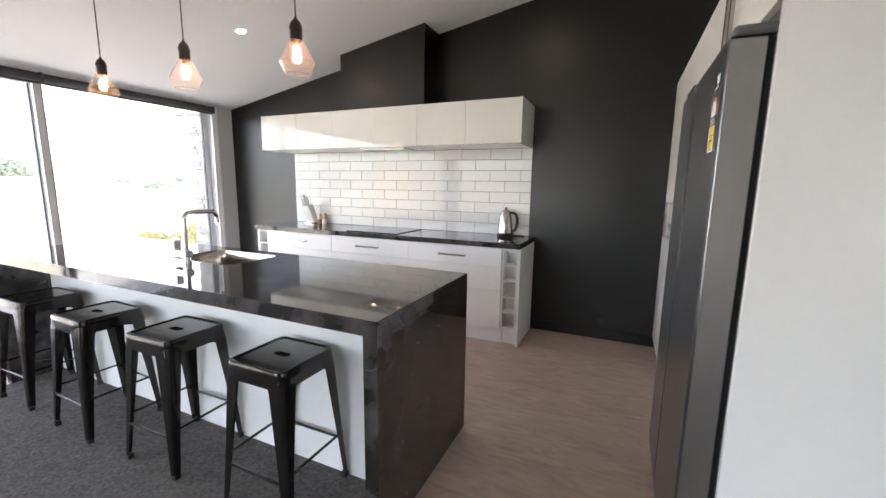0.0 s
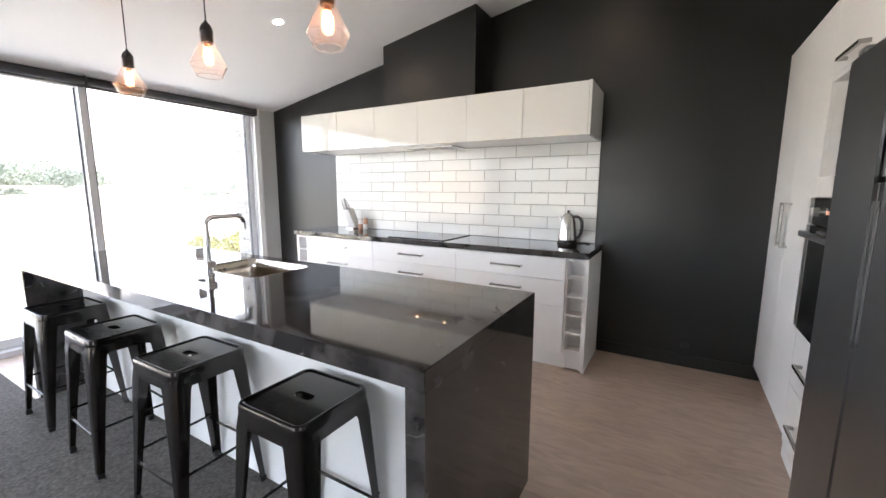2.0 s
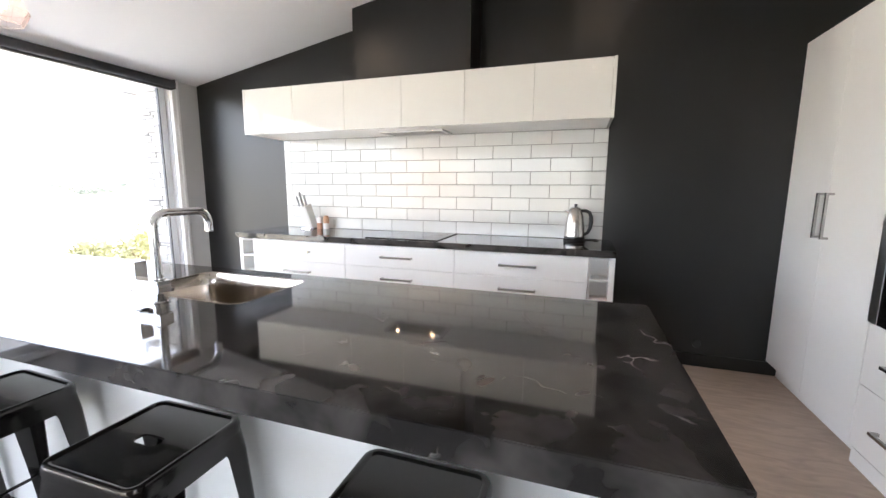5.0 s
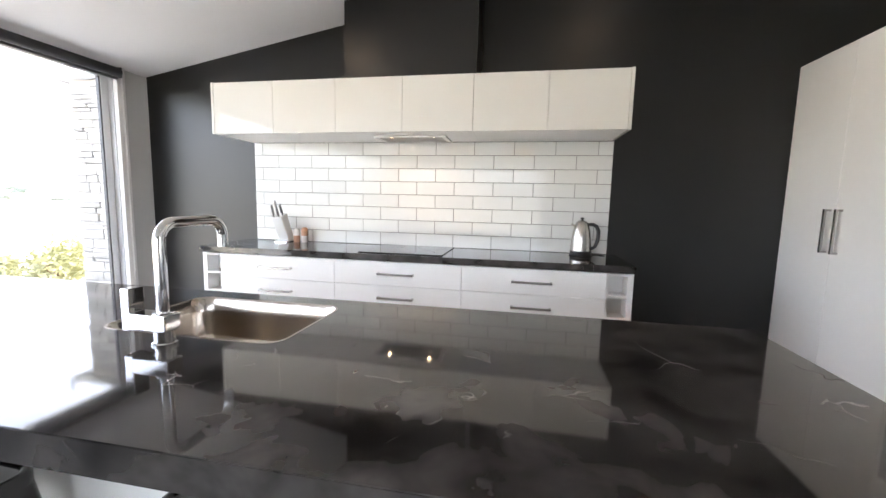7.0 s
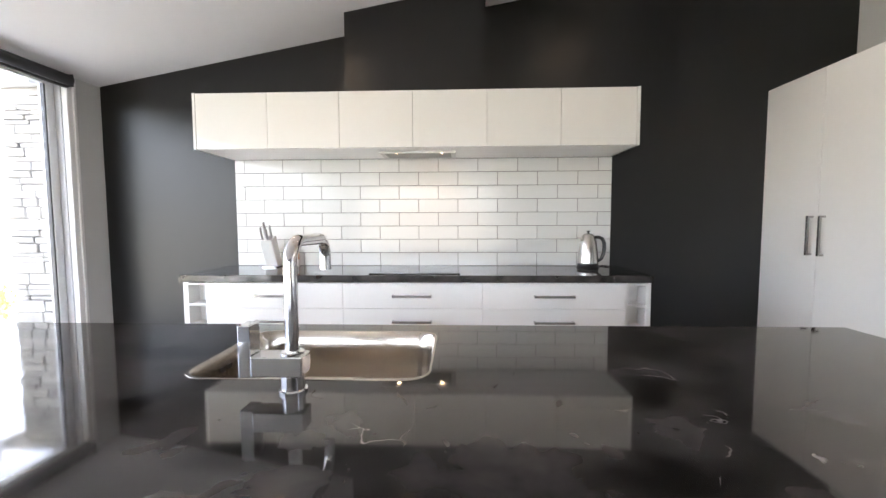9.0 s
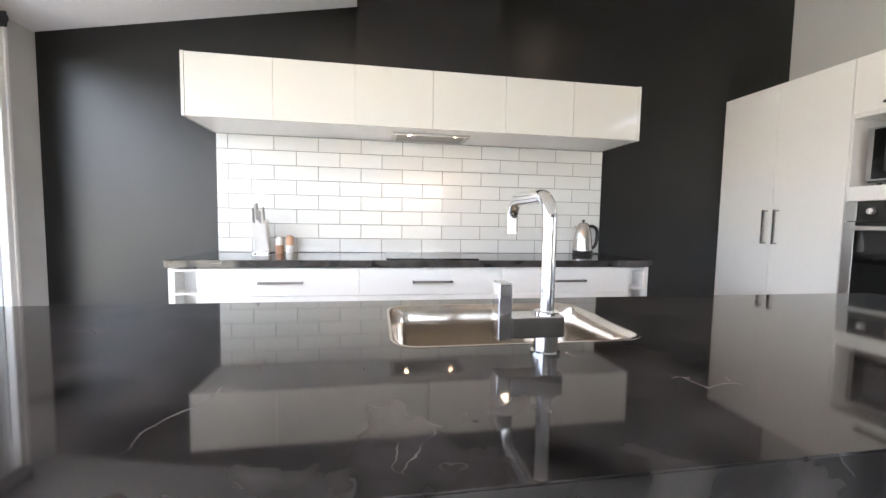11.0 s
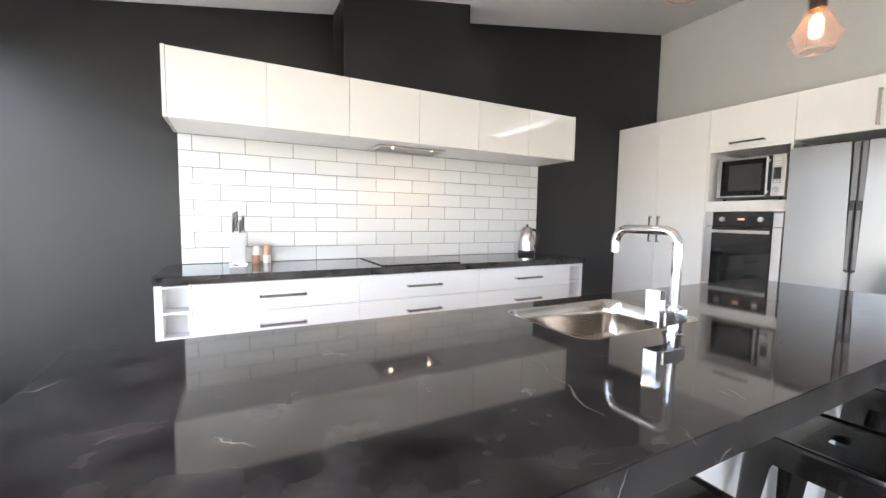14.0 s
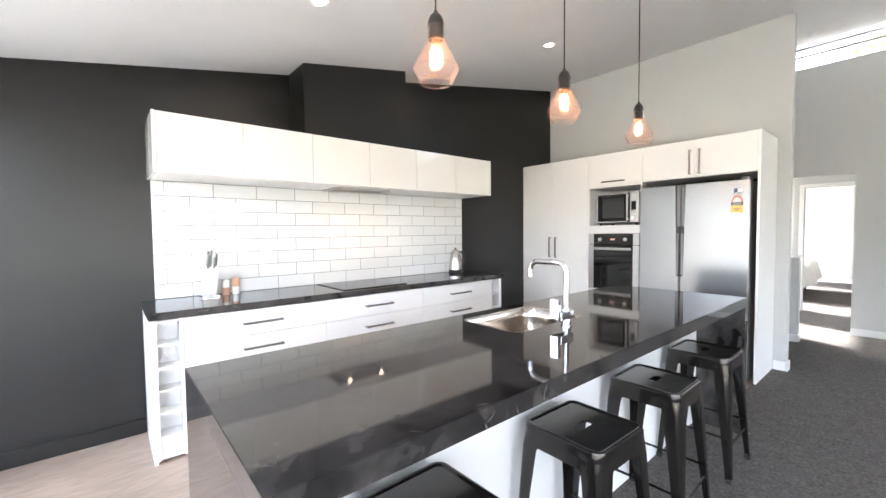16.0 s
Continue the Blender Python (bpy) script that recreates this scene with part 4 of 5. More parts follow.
# ---- lights ----
def pendant(cx, cy):
    z = 2.11
    top_z = ceil_z(cx)
    p = thing("pendant_light", cx, cy, top_z, "pendant lamp with amber-tinted faceted glass shade and filament bulb", "pendant light", "pendants over the island")
    part("ceiling_rose", lathe(B(), [(0.0, top_z - 0.0278), (0.042, top_z - 0.026), (0.045, top_z - 0.0191), (0.045, top_z + 0.006)], cx, cy, 24), BLACK_PLASTIC, p, smooth=True)
    part("cord", tube(B(), [(cx, cy, z - 0.0017), (cx, cy, top_z - 0.026)], 0.0032, 8), BLACK_PLASTIC, p, smooth=True)
    part("cap", lathe(B(), [(0.0, z + 0.006), (0.007, z + 0.006), (0.009, z - 0.0017), (0.019, z - 0.0104), (0.0255, z - 0.0243), (0.0295, z - 0.0399), (0.0295, z - 0.043), (0.026, z - 0.0434), (0.026, z - 0.0937), (0.018, z - 0.0955), (0.0, z - 0.0955)], cx, cy, 24), BLACK_PLASTIC, p, "black lamp holder", smooth=True)
    sh = part("shade", lathe(B(), [(0.0295, z - 0.0434), (0.0315, z - 0.0868), (0.036, z - 0.1024), (0.079, z - 0.1849), (0.08, z - 0.1927), (0.057, z - 0.2396)], cx, cy, 10), SHADE_GLASS, p, "amber-tinted faceted glass shade")
    bm = B()
    for k in range(10):
        c, s = math.cos(k * math.pi / 5), math.sin(k * math.pi / 5)
        tube(bm, [(cx + r * c, cy + r * s, z - h) for r, h in ((0.0805, 0.1927), (0.0572, 0.24))], 0.0006, 5)
    lathe(bm, [(0.0798, z - 0.1905), (0.0812, z - 0.1923), (0.0798, z - 0.194)], cx, cy, 10)
    arris = part("facet_edge", bm, RIM_GLASS, sh, "cut glass facet edges")
    arris.visible_shadow = False
    rim = part("rim", lathe(B(), [(0.0535, z - 0.24), (0.0575, z - 0.24), (0.058, z - 0.2422), (0.0555, z - 0.2439), (0.0535, z - 0.24)], cx, cy, 10), RIM_GLASS, sh, "ground glass rim")
    rim.visible_shadow = False
    sh.visible_shadow = False
    bl = part("bulb", lathe(B(), [(0.013, z - 0.112), (0.016, z - 0.1215), (0.022, z - 0.1319), (0.022, z - 0.1805), (0.015, z - 0.1927), (0.0, z - 0.1962)], cx, cy, 16), BULB_GLASS, p, "clear tubular bulb", smooth=True)
    bl.visible_shadow = False
    part("bulb_cap", lathe(B(), [(0.0, z - 0.0959), (0.0135, z - 0.0959), (0.0135, z - 0.1115), (0.0, z - 0.1115)], cx, cy, 16), COPPER_CAP, bl, "copper bulb cap", smooth=True)
    bm = B()
    for k in range(6):
        a = k * math.pi / 3
        tube(bm, [(cx + 0.010 * math.cos(a), cy + 0.010 * math.sin(a), z - 0.1259), (cx + 0.012 * math.cos(a + 0.3), cy + 0.012 * math.sin(a + 0.3), z - 0.1779)], 0.0018, 6)
    part("filament", bm, FILAMENT, bl, "glowing warm filament")


for x in (-2.685, -1.896, -1.106):
    pendant(x, 1.567)
for x, y in ((-2.658, 2.583), (-0.563, 2.588), (-2.66, -0.25), (-0.57, -0.12), (-2.66, -2.75), (-0.57, -2.75)):
    z = ceil_z(x)
    tilt = Matrix.Rotation(-math.atan(0.1785), 4, "Y")
    dl = thing("downlight", x, y, z, "round white recessed ceiling downlight, lit", "downlight", "downlights in the raked ceiling")
    part("rim", lathe(B(), [(0.034, z - 0.004), (0.048, z - 0.005), (0.052, z - 0.002), (0.052, z + 0.003)], x, y, 28), TRIM, dl, smooth=True)
    part("lamp", lathe(B(), [(0.0, z - 0.0035), (0.0338, z - 0.0035)], x, y, 28), DOWNLIGHT, dl, "warm glowing lens")
    dl.rotation_euler = (0, -math.atan(0.1785), 0)

# ---- things on the worktop ----
kx, ky, kz = -0.672, 3.715, 0.9005
ke = thing("kettle", kx, ky, kz, "brushed stainless electric kettle with a black handle on its base", "kettle")
part("power_base", lathe(B(), [(0.0, kz), (0.078, kz), (0.08, kz + 0.008), (0.07, kz + 0.016), (0.0, kz + 0.016)], kx, ky, 28), BLACK_PLASTIC, ke, smooth=True)
part("foot_ring", lathe(B(), [(0.0, kz + 0.0165), (0.074, kz + 0.0165), (0.0755, kz + 0.026), (0.074, kz + 0.034), (0.0, kz + 0.034)], kx, ky, 28), BLACK_PLASTIC, ke, smooth=True)
part("body", lathe(B(), [(0.0, kz + 0.0345), (0.074, kz + 0.0345), (0.0725, kz + 0.06), (0.067, kz + 0.12), (0.058, kz + 0.18), (0.048, kz + 0.215), (0.0455, kz + 0.222)], kx, ky, 32), KETTLE_STEEL, ke, smooth=True)
lid = part("lid", lathe(B(), [(0.046, kz + 0.2225), (0.043, kz + 0.232), (0.03, kz + 0.245), (0.012, kz + 0.251), (0.0, kz + 0.252)], kx, ky, 28), KETTLE_STEEL, ke, smooth=True)
part("knob", lathe(B(), [(0.006, kz + 0.2515), (0.0065, kz + 0.256), (0.013, kz + 0.262), (0.012, kz + 0.269), (0.0, kz + 0.271)], kx, ky, 20), BLACK_PLASTIC, lid, smooth=True)
hx = 0.955
hy_ = -0.12
hp = [(0.046, 0.222), (0.075, 0.223), (0.102, 0.21), (0.116, 0.18), (0.118, 0.14), (0.112, 0.1), (0.098, 0.065), (0.078, 0.05), (0.0715, 0.049)]
part("handle", tube(B(), [(kx + a * hx, ky + a * hy_, kz + z) for a, z in hp], [0.011, 0.012, 0.013, 0.0135, 0.0135, 0.013, 0.012, 0.011, 0.009], 12), BLACK_PLASTIC, ke, "black plastic handle", smooth=True)
bm = B()
loft(bm, [[(kx - 0.05, ky - 0.02, kz + 0.2), (kx - 0.05, ky + 0.02, kz + 0.2), (kx - 0.045, ky + 0.016, kz + 0.218), (kx - 0.045, ky - 0.016, kz + 0.218)],
          [(kx - 0.078, ky - 0.007, kz + 0.217), (kx - 0.078, ky + 0.007, kz + 0.217), (kx - 0.076, ky + 0.006, kz + 0.224), (kx - 0.076, ky - 0.006, kz + 0.224)]])
part("spout", bm, KETTLE_STEEL, ke)
cable = thing("power_cable", kx + 0.1, 3.79, kz, "black kettle cable lying on the worktop", "cable")
part("cord", tube(B(), [(kx + 0.06, ky + 0.055, kz + 0.0045), (kx + 0.09, 3.775, kz + 0.0045), (kx + 0.13, 3.80, kz + 0.0045), (kx + 0.16, 3.785, kz + 0.0045), (kx + 0.17, 3.76, kz + 0.0045), (kx + 0.14, 3.745, kz + 0.0045)], 0.0038, 8), BLACK_PLASTIC, cable, smooth=True)

nx, ny = -3.035, 3.765
kb = thing("knife_block", nx, ny, kz, "white slanted knife block holding steel knives", "knife block")
bm = B()
lean = Vector((0.004, -0.1, 0.205))
up = lean.normalized()
loft(bm, [[(nx + dx, ny + dy, kz + 0.012) for dx, dy in ((-0.045, -0.035), (0.045, -0.035), (0.045, 0.05), (-0.045, 0.05))],
          [Vector((nx + dx, ny + dy, kz + 0.012 + dz)) + lean for dx, dy, dz in ((-0.045, -0.04, -0.012), (0.045, -0.04, -0.012), (0.045, 0.045, 0.022), (-0.045, 0.045, 0.022))]])
bmesh.ops.bevel(bm, geom=list(bm.edges), offset=0.005, segments=2, affect="EDGES")
part("block", bm, CERAMIC, kb)
solid("base_plate", CHROME, (nx - 0.05, nx + 0.055, ny - 0.09, ny + 0.055, kz, kz + 0.0115), parent=kb, b=0.003)
for dx, dy, ln in ((-0.026, -0.024, 0.105), (-0.006, 0.0, 0.135), (0.012, -0.024, 0.09), (0.03, 0.004, 0.105), (-0.022, 0.022, 0.12)):
    foot = Vector((nx + dx, ny + dy, kz + 0.012 + dy * 0.4)) + lean
    part("knife", tube(B(), [foot - up * 0.015, foot + up * 0.02, foot + up * ln * 0.75, foot + up * ln + Vector((0, 0.004, 0))], [0.008, 0.0075, 0.0092, 0.008], 10), STEEL, kb, "brushed steel knife handle", smooth=True)

for sx, sy, low, high, lab in ((-2.925, 3.745, COPPER, CERAMIC, "salt mill with a brown wooden base and white top"), (-2.858, 3.75, CERAMIC, TIMBER, "pepper mill with a white base and round beech top")):
    sh = thing("spice_mill", sx, sy, kz, lab, "spice mill", "pair of spice mills")
    k = 0.055
    part("base", lathe(B(), [(0.0, kz), (0.025, kz), (0.026, kz + 0.003), (0.026, kz + k), (0.0, kz + k)], sx, sy, 24), low, sh, smooth=True)
    hgt = 0.115 if low is COPPER else 0.125
    part("head", lathe(B(), [(0.0, kz + k + 0.0005), (0.0255, kz + k + 0.0005), (0.0258, kz + hgt - 0.025), (0.023, kz + hgt - 0.01), (0.014, kz + hgt - 0.001), (0.0, kz + hgt)], sx, sy, 24), high, sh, smooth=True)

outlet = thing("floor_outlet", 0.216, WY - 0.005, 0.167, "small black wall outlet low on the black wall", "outlet")
part("plate", tube(B(), [(0.216, WY - 0.0005, 0.167), (0.216, WY - 0.008, 0.167)], [0.03, 0.028], 20), BLACK_PLASTIC, outlet, smooth=True)

# ---- hall, passage and bedroom beyond ----
solid("low_wall", WHITE_WALL, (2.6, 2.7, 1.342, WY, 0, 0.995), label="white half-height wall beside the passage", category="half wall", kind="structure")
solid("low_wall_cap", TRIM, (2.585, 2.715, 1.327, WY, 0.996, 1.016), label="white cap board on the half-height wall", category="wall cap", kind="structure", b=0.003)
solid("baseboard", TRIM, (2.586, 2.599, 1.33, WY, 0.004, 0.09), (2.586, 2.714, 1.329, 1.3415, 0.004, 0.09), label="white skirting of the half-height wall", category="skirting", kind="structure", b=0.003)
solid("baseboard", TRIM, (FARX - 0.013, FARX - 0.001, -0.8, 0.968, 0.004, 0.09), label="white skirting of the living area", category="skirting", kind="structure", b=0.003)
P = 5.0
solid("wall_passage", WHITE_WALL, (P, P + 0.1, -2.1, 0.85, 0, 2.4), (P, P + 0.1, 0.85, 1.64, 1.985, 2.4), (P, P + 0.1, 1.64, 1.77, 0, 2.4), (P, P + 0.1, 1.77, 2.5, 0, 0.95), (P, P + 0.1, 1.77, 2.5, 2.0, 2.4), (P, P + 0.1, 2.5, 4.2, 0, 2.4),
      label="pale grey wall of the passage with a bedroom doorway", category="wall", kind="structure")
solid("wall_bedroom", WHITE_WALL, (10.0, 10.15, -2.0, 4.2, 0, 2.4), (P + 0.101, 10.0, -2.1, -2.0, 0, 2.4), (FARX + 0.12, 3.75, 4.2, 4.3, 0, 2.4), (3.75, 4.9, 4.2, 4.3, 2.3, 2.4), (4.9, 5.6, 4.2, 4.3, 0, 2.4), (5.6, 9.7, 4.2, 4.3, 2.2, 2.4), (9.7, 10.15, 4.2, 4.3, 0, 2.4), (FARX + 0.12, P, -0.7, -0.6, 2.35, 2.4), (FARX + 0.12, 3.7, -0.7, -0.6, 0, 2.349), (4.95, P, -0.7, -0.6, 0, 2.349),
      label="white bedroom walls", category="wall", kind="structure")
solid("ceiling_bedroom", CEILING, (FARX + 0.12, P + 0.1, -0.7, 4.3, 2.4, 2.5), (P + 0.1, 10.2, -2.1, 4.3, 2.4, 2.5), label="white flat ceiling beyond the passage", category="ceiling", kind="structure")
solid("baseboard", TRIM, (9.985, 9.999, -1.9, 4.1, 0.004, 0.1), label="white bedroom skirting", category="skirting", kind="structure", b=0.003)
solid("door_frame", TRIM, (P - 0.015, P - 0.001, 1.642, 1.70, 0.004, 2.04), (P - 0.015, P - 0.001, 0.85, 1.6415, 1.987, 2.04), label="white door frame of the bedroom", category="door frame", kind="structure", b=0.003)
# Unseen door, added to bring daylight onto the passage floor and lintel.
fill_win5 = thing("window_5", 4.3, -0.65, 0, "unseen glazed door added to light the passage", "glazed door", kind="structure")
solid("sash", ALU, (3.701, 3.76, -0.68, -0.62, 0.005, 2.347), (4.89, 4.949, -0.68, -0.62, 0.005, 2.347), (3.761, 4.889, -0.68, -0.62, 0.005, 0.08), (3.761, 4.889, -0.68, -0.62, 2.28, 2.347), parent=fill_win5)
g = solid("pane", GLASS, (3.761, 4.889, -0.654, -0.646, 0.081, 2.279), parent=fill_win5)
g.visible_shadow = False
# Unseen opening, added so the sun throws a patch on the hall carpet.
sun_win6 = thing("window_6", 4.3, 4.25, 0, "unseen glazed door added to let sun onto the hall carpet", "glazed door", kind="structure")
solid("sash", ALU, (3.751, 3.81, 4.22, 4.28, 0.005, 2.298), (4.84, 4.899, 4.22, 4.28, 0.005, 2.298), (3.811, 4.839, 4.22, 4.28, 0.005, 0.08), (3.811, 4.839, 4.22, 4.28, 2.24, 2.298), parent=sun_win6)
g = solid("pane", GLASS, (3.811, 4.839, 4.246, 4.254, 0.081, 2.239), parent=sun_win6)
g.visible_shadow = False
# Unseen glazing, sized so sun brightens the bedroom floor and bed.
sun_win7 = thing("window_7", 7.6, 4.25, 0, "unseen wide glazing added to let sun into the bedroom", "sliding door", kind="structure")
for x0, x1 in ((5.6, 6.966), (6.967, 8.333), (8.334, 9.7)):
    solid("sash", ALU, (x0 + 0.001, x0 + 0.05, 4.22, 4.28, 0.005, 2.198), (x1 - 0.05, x1 - 0.001, 4.22, 4.28, 0.005, 2.198), (x0 + 0.051, x1 - 0.051, 4.22, 4.28, 0.005, 0.08), (x0 + 0.051, x1 - 0.051, 4.22, 4.28, 2.13, 2.198), parent=sun_win7)
    g = solid("pane", GLASS, (x0 + 0.051, x1 - 0.051, 4.246, 4.254, 0.081, 2.129), parent=sun_win7)
    g.visible_shadow = False
bed = thing("bed", 7.2, 2.6, 0.004, "bed covered with a white duvet hanging over its side", "bed")
solid("base", mat("grey_bed_base", (0.3, 0.29, 0.28), 0.85, grain=0.1), (6.35, 8.2, 1.92, 3.84, 0.12, 0.3), parent=bed, b=0.01)
for x in (6.45, 8.1):
    for y in (2.02, 3.74):
        solid("foot", BLACK_PLASTIC, (x - 0.03, x + 0.03, y - 0.03, y + 0.03, 0.004, 0.1195), parent=bed)
bm = B()
n = 26
rows = []
for i in range(n + 1):
    u = i / n
    row = []
    for j in range(n + 1):
        v = j / n
        x, y = 6.2 + 2.15 * u, 1.76 + 2.2 * v
        e = min(u, 1 - u, v) * 2.2
        z = 0.24 + 0.46 * math.sqrt(max(0.0, 1 - max(0.0, 1 - e / 0.26) ** 2)) + 0.025 * math.sin(9 * u + 4 * v) + 0.02 * math.sin(17 * v - 5 * u)
        row.append((x, y + 0.025 * math.sin(20 * u) * (1 if e < 0.15 else 0), z))
    rows.append(row)
vs = [[bm.verts.new(p) for p in r] for r in rows]
for i in range(n):
    for j in range(n):
        bm.faces.new((vs[i][j], vs[i + 1][j], vs[i + 1][j + 1], vs[i][j + 1]))
part("duvet", bm, LINEN, bed, "rumpled white duvet", smooth=True)
solid("mattress", LINEN, (6.38, 8.18, 1.94, 3.82, 0.3005, 0.6), parent=bed, b=0.03)
sensor = thing("ceiling_sensor", 2.58, 1.28, ceil_z(2.58), "small grey ceiling sensor", "sensor")
part("dome", lathe(B(), [(0.0, ceil_z(2.58) - 0.04), (0.02, ceil_z(2.58) - 0.035), (0.028, ceil_z(2.58) - 0.01), (0.028, ceil_z(2.58) + 0.006)], 2.58, 1.28, 18), ALU, sensor, smooth=True)

# ---- outside ----
bm = B()
n = 24
vs = [[bm.verts.new((-900 + 1800 * i / n, -900 + 1800 * j / n, -0.13)) for j in range(n + 1)] for i in range(n + 1)]
for i in range(n):
    for j in range(n):
        bm.faces.new((vs[i][j], vs[i + 1][j], vs[i + 1][j + 1], vs[i][j + 1]))
tagged(part("ground", bm, GRASS_FAR), "dry pale grass paddock outside", "ground", "", "structure")
solid("patio", CONCRETE, (-7.4, LX - 0.2, -4.5, 7.5, -0.14, -0.05), label="pale concrete patio outside the sliding doors", category="patio", kind="structure")

# low hills and scrub far off
rng = random.Random(4)
bm = B()
ring = []
for i in range(61):
    a = radians(110 + 110 * i / 60)
    for_r = []
    for k, (d, hgt) in enumerate(((36, -0.4), (58, 0.35), (92, 2.6), (118, 4.2), (150, 3.6))):
        hh = hgt * (0.55 + 0.75 * noise.noise((i * 0.17, k * 0.6, 2.0)) + 0.45 * noise.noise((i * 0.5, k, 7.0))) if hgt > 0 else hgt
        for_r.append((d * math.cos(a), d * math.sin(a), hh))
    ring.append(for_r)
loft(bm, ring, False, False)
tagged(part("hills", bm, HILL, smooth=True), "low grassy hills in the distance", "hills", "", "structure")


def clump(bm, c, r, n, size, rng):
    """Small leaf quads scattered through an uneven mound."""
    for _ in range(n):
        d = Vector((rng.gauss(0, 1), rng.gauss(0, 1), abs(rng.gauss(0, 1)))).normalized()
        p = Vector(c) + Vector((d.x * r[0], d.y * r[1], d.z * r[2])) * rng.uniform(0.55, 1.0) * (0.8 + 0.35 * noise.noise(d * 2.3 + Vector(c)))
        u = Vector((rng.uniform(-1, 1), rng.uniform(-1, 1), rng.uniform(-1, 1))).normalized()
        w = u.orthogonal().normalized()
        s = size * rng.uniform(0.6, 1.3)
        q = [p + u * s, p + w * s * 0.45, p - u * s, p - w * s * 0.45]
        bm.faces.new([bm.verts.new(v) for v in q])


bm = B()
for i in range(45):
    a, d = radians(rng.uniform(120, 195)), rng.uniform(66, 118)
    s = rng.uniform(0.7, 1.9)
    clump(bm, (d * math.cos(a), d * math.sin(a), 0.2 + (d - 66) * 0.03), (s * 1.5, s * 1.5, s * 0.8), 220, 0.2, rng)
for i in range(34):
    a, d = radians(rng.uniform(161, 184)), rng.uniform(76, 86)
    s = rng.uniform(1.6, 3.1) * (1.2 if 163 < math.degrees(a) < 174 else 0.75)
    clump(bm, (d * math.cos(a), d * math.sin(a), 1.8), (s * 1.7, s * 1.7, s * 1.5), 700, 0.27, rng)
tagged(part("far_scrub", bm, SCRUB), "scattered green scrub on the far hills", "scrub", "", "stuff")
for x, y, s in ((-8.3, 5.7, 0.55), (-9.1, 6.5, 0.7), (-9.4, 5.6, 0.45)):
    bu = thing("bush", x, y, -0.13, "low yellow-green garden bush by the patio", "bush", "bushes beyond the patio")
    bm = B()
    clump(bm, (x, y, -0.12), (s, s, s * 1.1), 900, 0.05, rng)
    part("foliage", bm, LEAF, bu)
    bm = B()
    for k in range(7):
        a = k * 0.9
        tube(bm, [(x, y, -0.13), (x + 0.2 * s * math.cos(a), y + 0.2 * s * math.sin(a), 0.1), (x + 0.6 * s * math.cos(a), y + 0.6 * s * math.sin(a), 0.3 * s)], [0.015, 0.01, 0.004], 6)
    part("stems", bm, mat("bush_stem", (0.12, 0.08, 0.05), 0.9, grain=0.2) if "bush_stem" not in bpy.data.materials else bpy.data.materials["bush_stem"], bu)

tree = thing("tree", 15.5, 1.2, -0.13, "tall yellow-green tree beyond the bedroom roof", "tree")
trunk = [(15.5, 1.2, -0.13), (15.55, 1.15, 2.2), (15.45, 1.25, 4.2), (15.55, 1.2, 6.6)]
bm = B()
tube(bm, trunk, [0.2, 0.16, 0.11, 0.03], 10)
for k in range(7):
    a, h = k * 0.95, 2.6 + 0.5 * k
    tube(bm, [(15.5, 1.2, h), (15.5 + 0.7 * math.cos(a), 1.2 + 0.7 * math.sin(a), h + 0.6), (15.5 + 1.4 * math.cos(a), 1.2 + 1.4 * math.sin(a), h + 1.0)], [0.07, 0.045, 0.015], 7)
part("trunk", bm, mat("grey_bark", (0.13, 0.105, 0.085), 0.9, grain=0.4, scale=9, stretch=(4, 4, 1), bump=0.6), tree, "grey bark")
bm = B()
for k in range(16):
    a, h = k * 2.4, 3.6 + 0.24 * k
    r_ = 1.35 * math.sin(math.pi * (k + 2) / 18)
    clump(bm, (15.5 + r_ * math.cos(a), 1.2 + r_ * math.sin(a), h), (0.75, 0.75, 0.6), 330, 0.1, rng)
part("crown", bm, LEAF, tree, "yellow-green leaves")

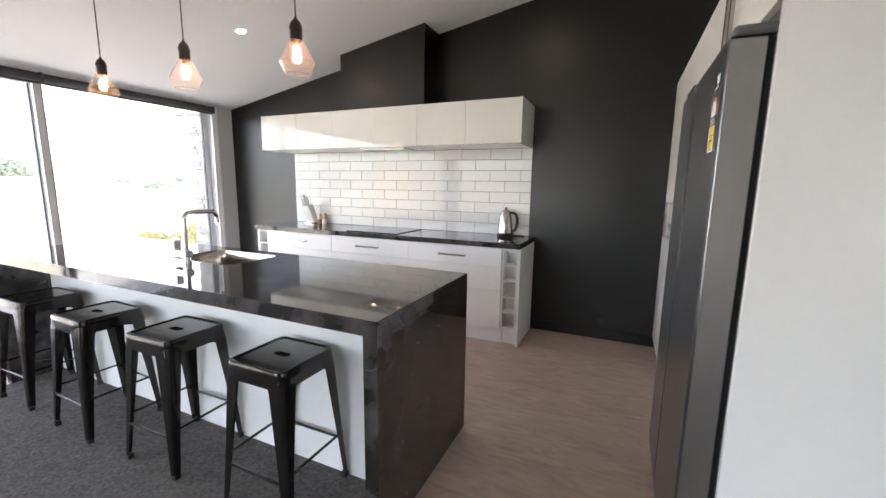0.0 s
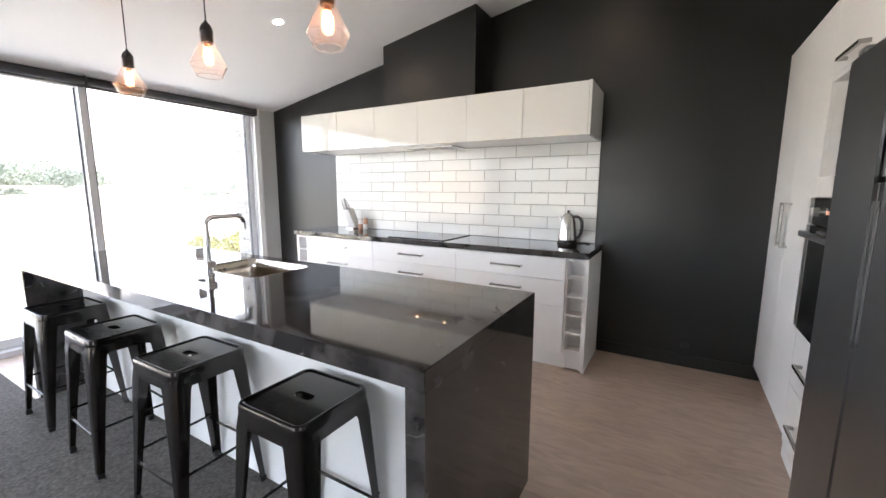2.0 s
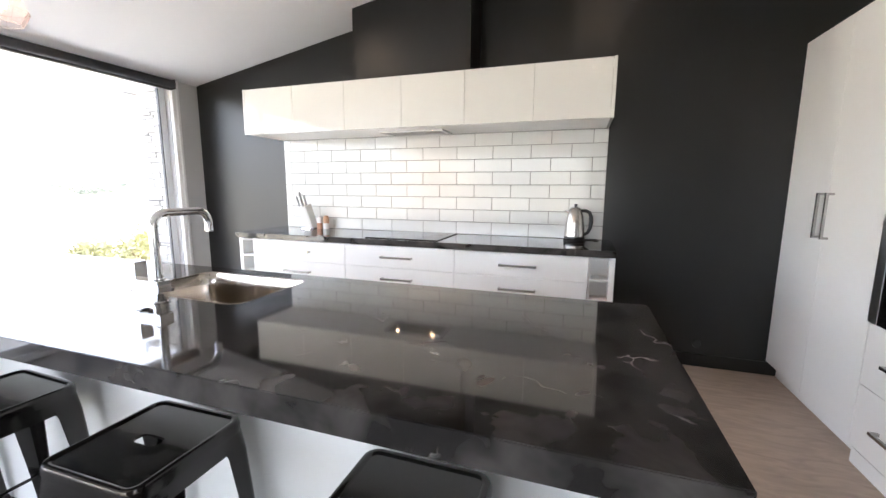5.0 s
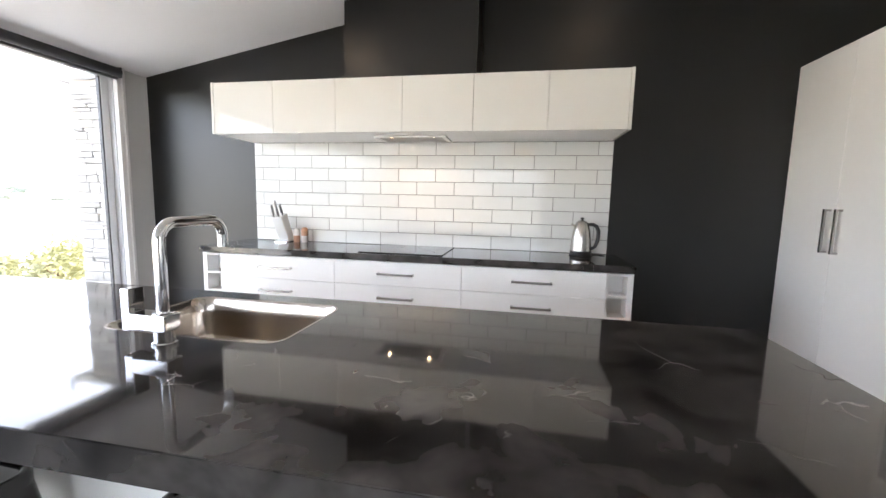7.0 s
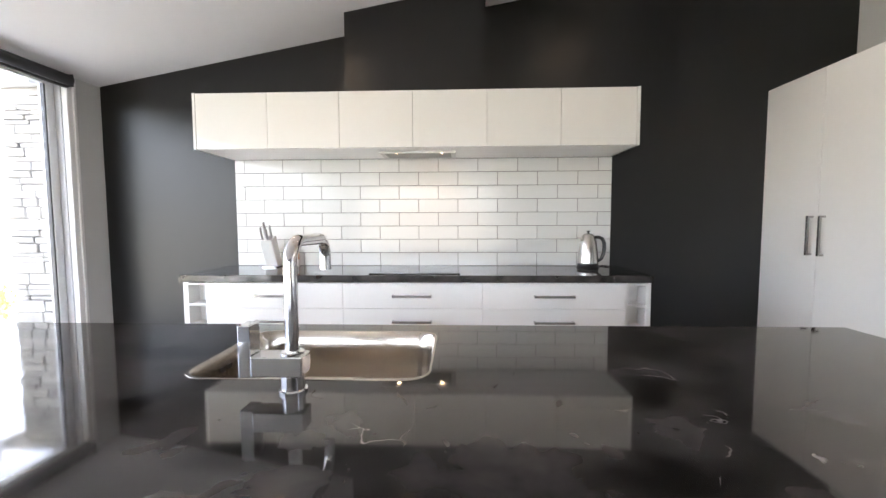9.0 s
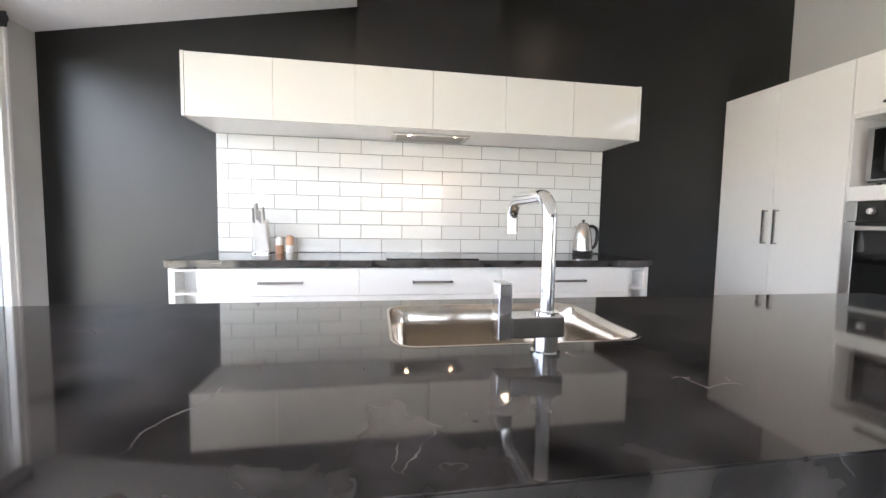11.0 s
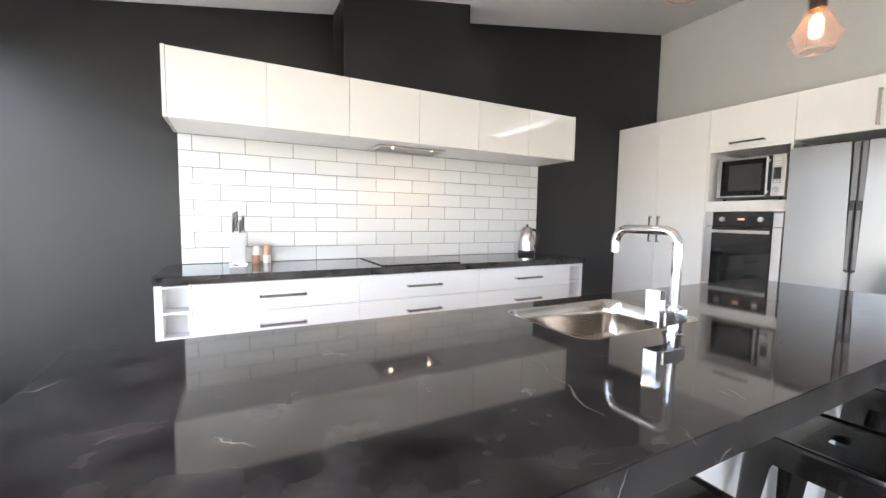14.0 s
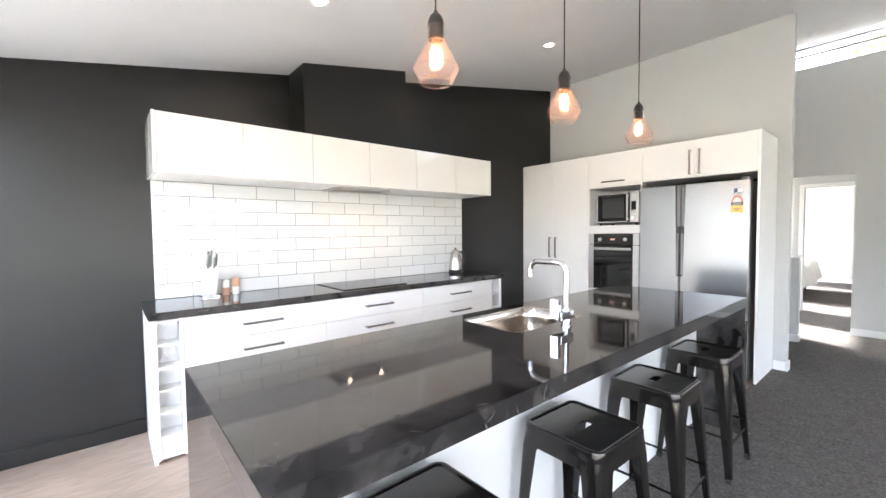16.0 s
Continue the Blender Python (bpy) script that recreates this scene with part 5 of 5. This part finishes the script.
# stacked stone pier and eave outside the window
PX0, PX1, PY0, PY1, PT = -4.93, -4.615, 3.6, 4.3, 2.215
pier = thing("stone_pier", -4.77, 3.95, -0.13, "stacked split-stone pier outside the sliding door", "stone pier")
solid("core", MORTAR, (PX0 + 0.025, PX1, PY0 + 0.025, PY1, -0.13, PT), parent=pier)
rs = random.Random(11)
z = -0.128
while z < PT - 0.02:
    hgt = min(rs.choice((0.035, 0.05, 0.065, 0.085)), PT - z)
    for face in ("south", "west"):
        a, end = (PX0 + (0.0 if face == "south" else 0), PX1) if face == "south" else (PY0 + 0.03, PY1)
        while a < end - 0.01:
            ln = min(rs.uniform(0.09, 0.26), end - a)
            if end - a - ln < 0.05:
                ln = end - a
            pr = rs.uniform(0.0, 0.014)
            bm = B()
            g_ = 0.0018
            if face == "south":
                box(bm, a + g_ - (pr if a == PX0 else 0), a + ln - g_, PY0 - pr, PY0 + 0.024, z + g_, z + hgt - g_, b=0.006, seg=1)
            else:
                box(bm, PX0 - pr, PX0 + 0.024, a + g_, a + ln - g_, z + g_, z + hgt - g_, b=0.006, seg=1)
            for v in bm.verts:
                v.co += Vector((rs.uniform(-1, 1), rs.uniform(-1, 1), rs.uniform(-1, 1))) * 0.003
            part("stone", bm, STONES, pier)
            a += ln
    z += hgt
solid("eave", ALU, (LX - 0.68, LX - 0.62, 3.5, 6.5, 2.2, 2.33), (LX - 0.62, LX - 0.215, 3.5, 6.5, 2.218, 2.245), b=0.004, label="grey roof gutter and soffit over the stone pier", category="eave", kind="structure")
solid("wall_outside", CONCRETE, (LX - 0.2, LX - 0.02, WY + 0.16, 7.5, -0.13, 2.3), label="plain outer wall of the house", category="wall", kind="structure")

# ---- splashback tiles ----
G = 0.0036
tile_mesh = {}


def tile(w, h):
    key = (round(w, 4), round(h, 4))
    if key not in tile_mesh:
        bm = B()
        box(bm, -w / 2, w / 2, -0.004, 0.0, -h / 2, h / 2, b=0.0022, seg=2)
        bmesh.ops.recalc_face_normals(bm, faces=bm.faces)
        me = bpy.data.meshes.new("tile")
        bm.to_mesh(me)
        bm.free()
        me.materials.append(TILE)
        tile_mesh[key] = me
    return tile_mesh[key]


tr = random.Random(5)
for row in range(8):
    z0 = SZ0 + row * ROWH
    h = (ROWH if row < 7 else 1.7175 - z0) - G
    x = SX0 - (0.225 if row % 2 else 0.075)
    while x < SX1 - 0.004:
        a, b_ = max(x, SX0), min(x + 0.3, SX1)
        if b_ - a > 0.01:
            ob = new("tile", tile(b_ - a - G, h))
            ob.parent = splash
            ob.location = ((a + b_) / 2, WY - 0.0054, z0 + h / 2 + G / 2)
            ob.rotation_euler = (tr.uniform(-0.0035, 0.0035), 0, tr.uniform(-0.002, 0.002))
        x += 0.3
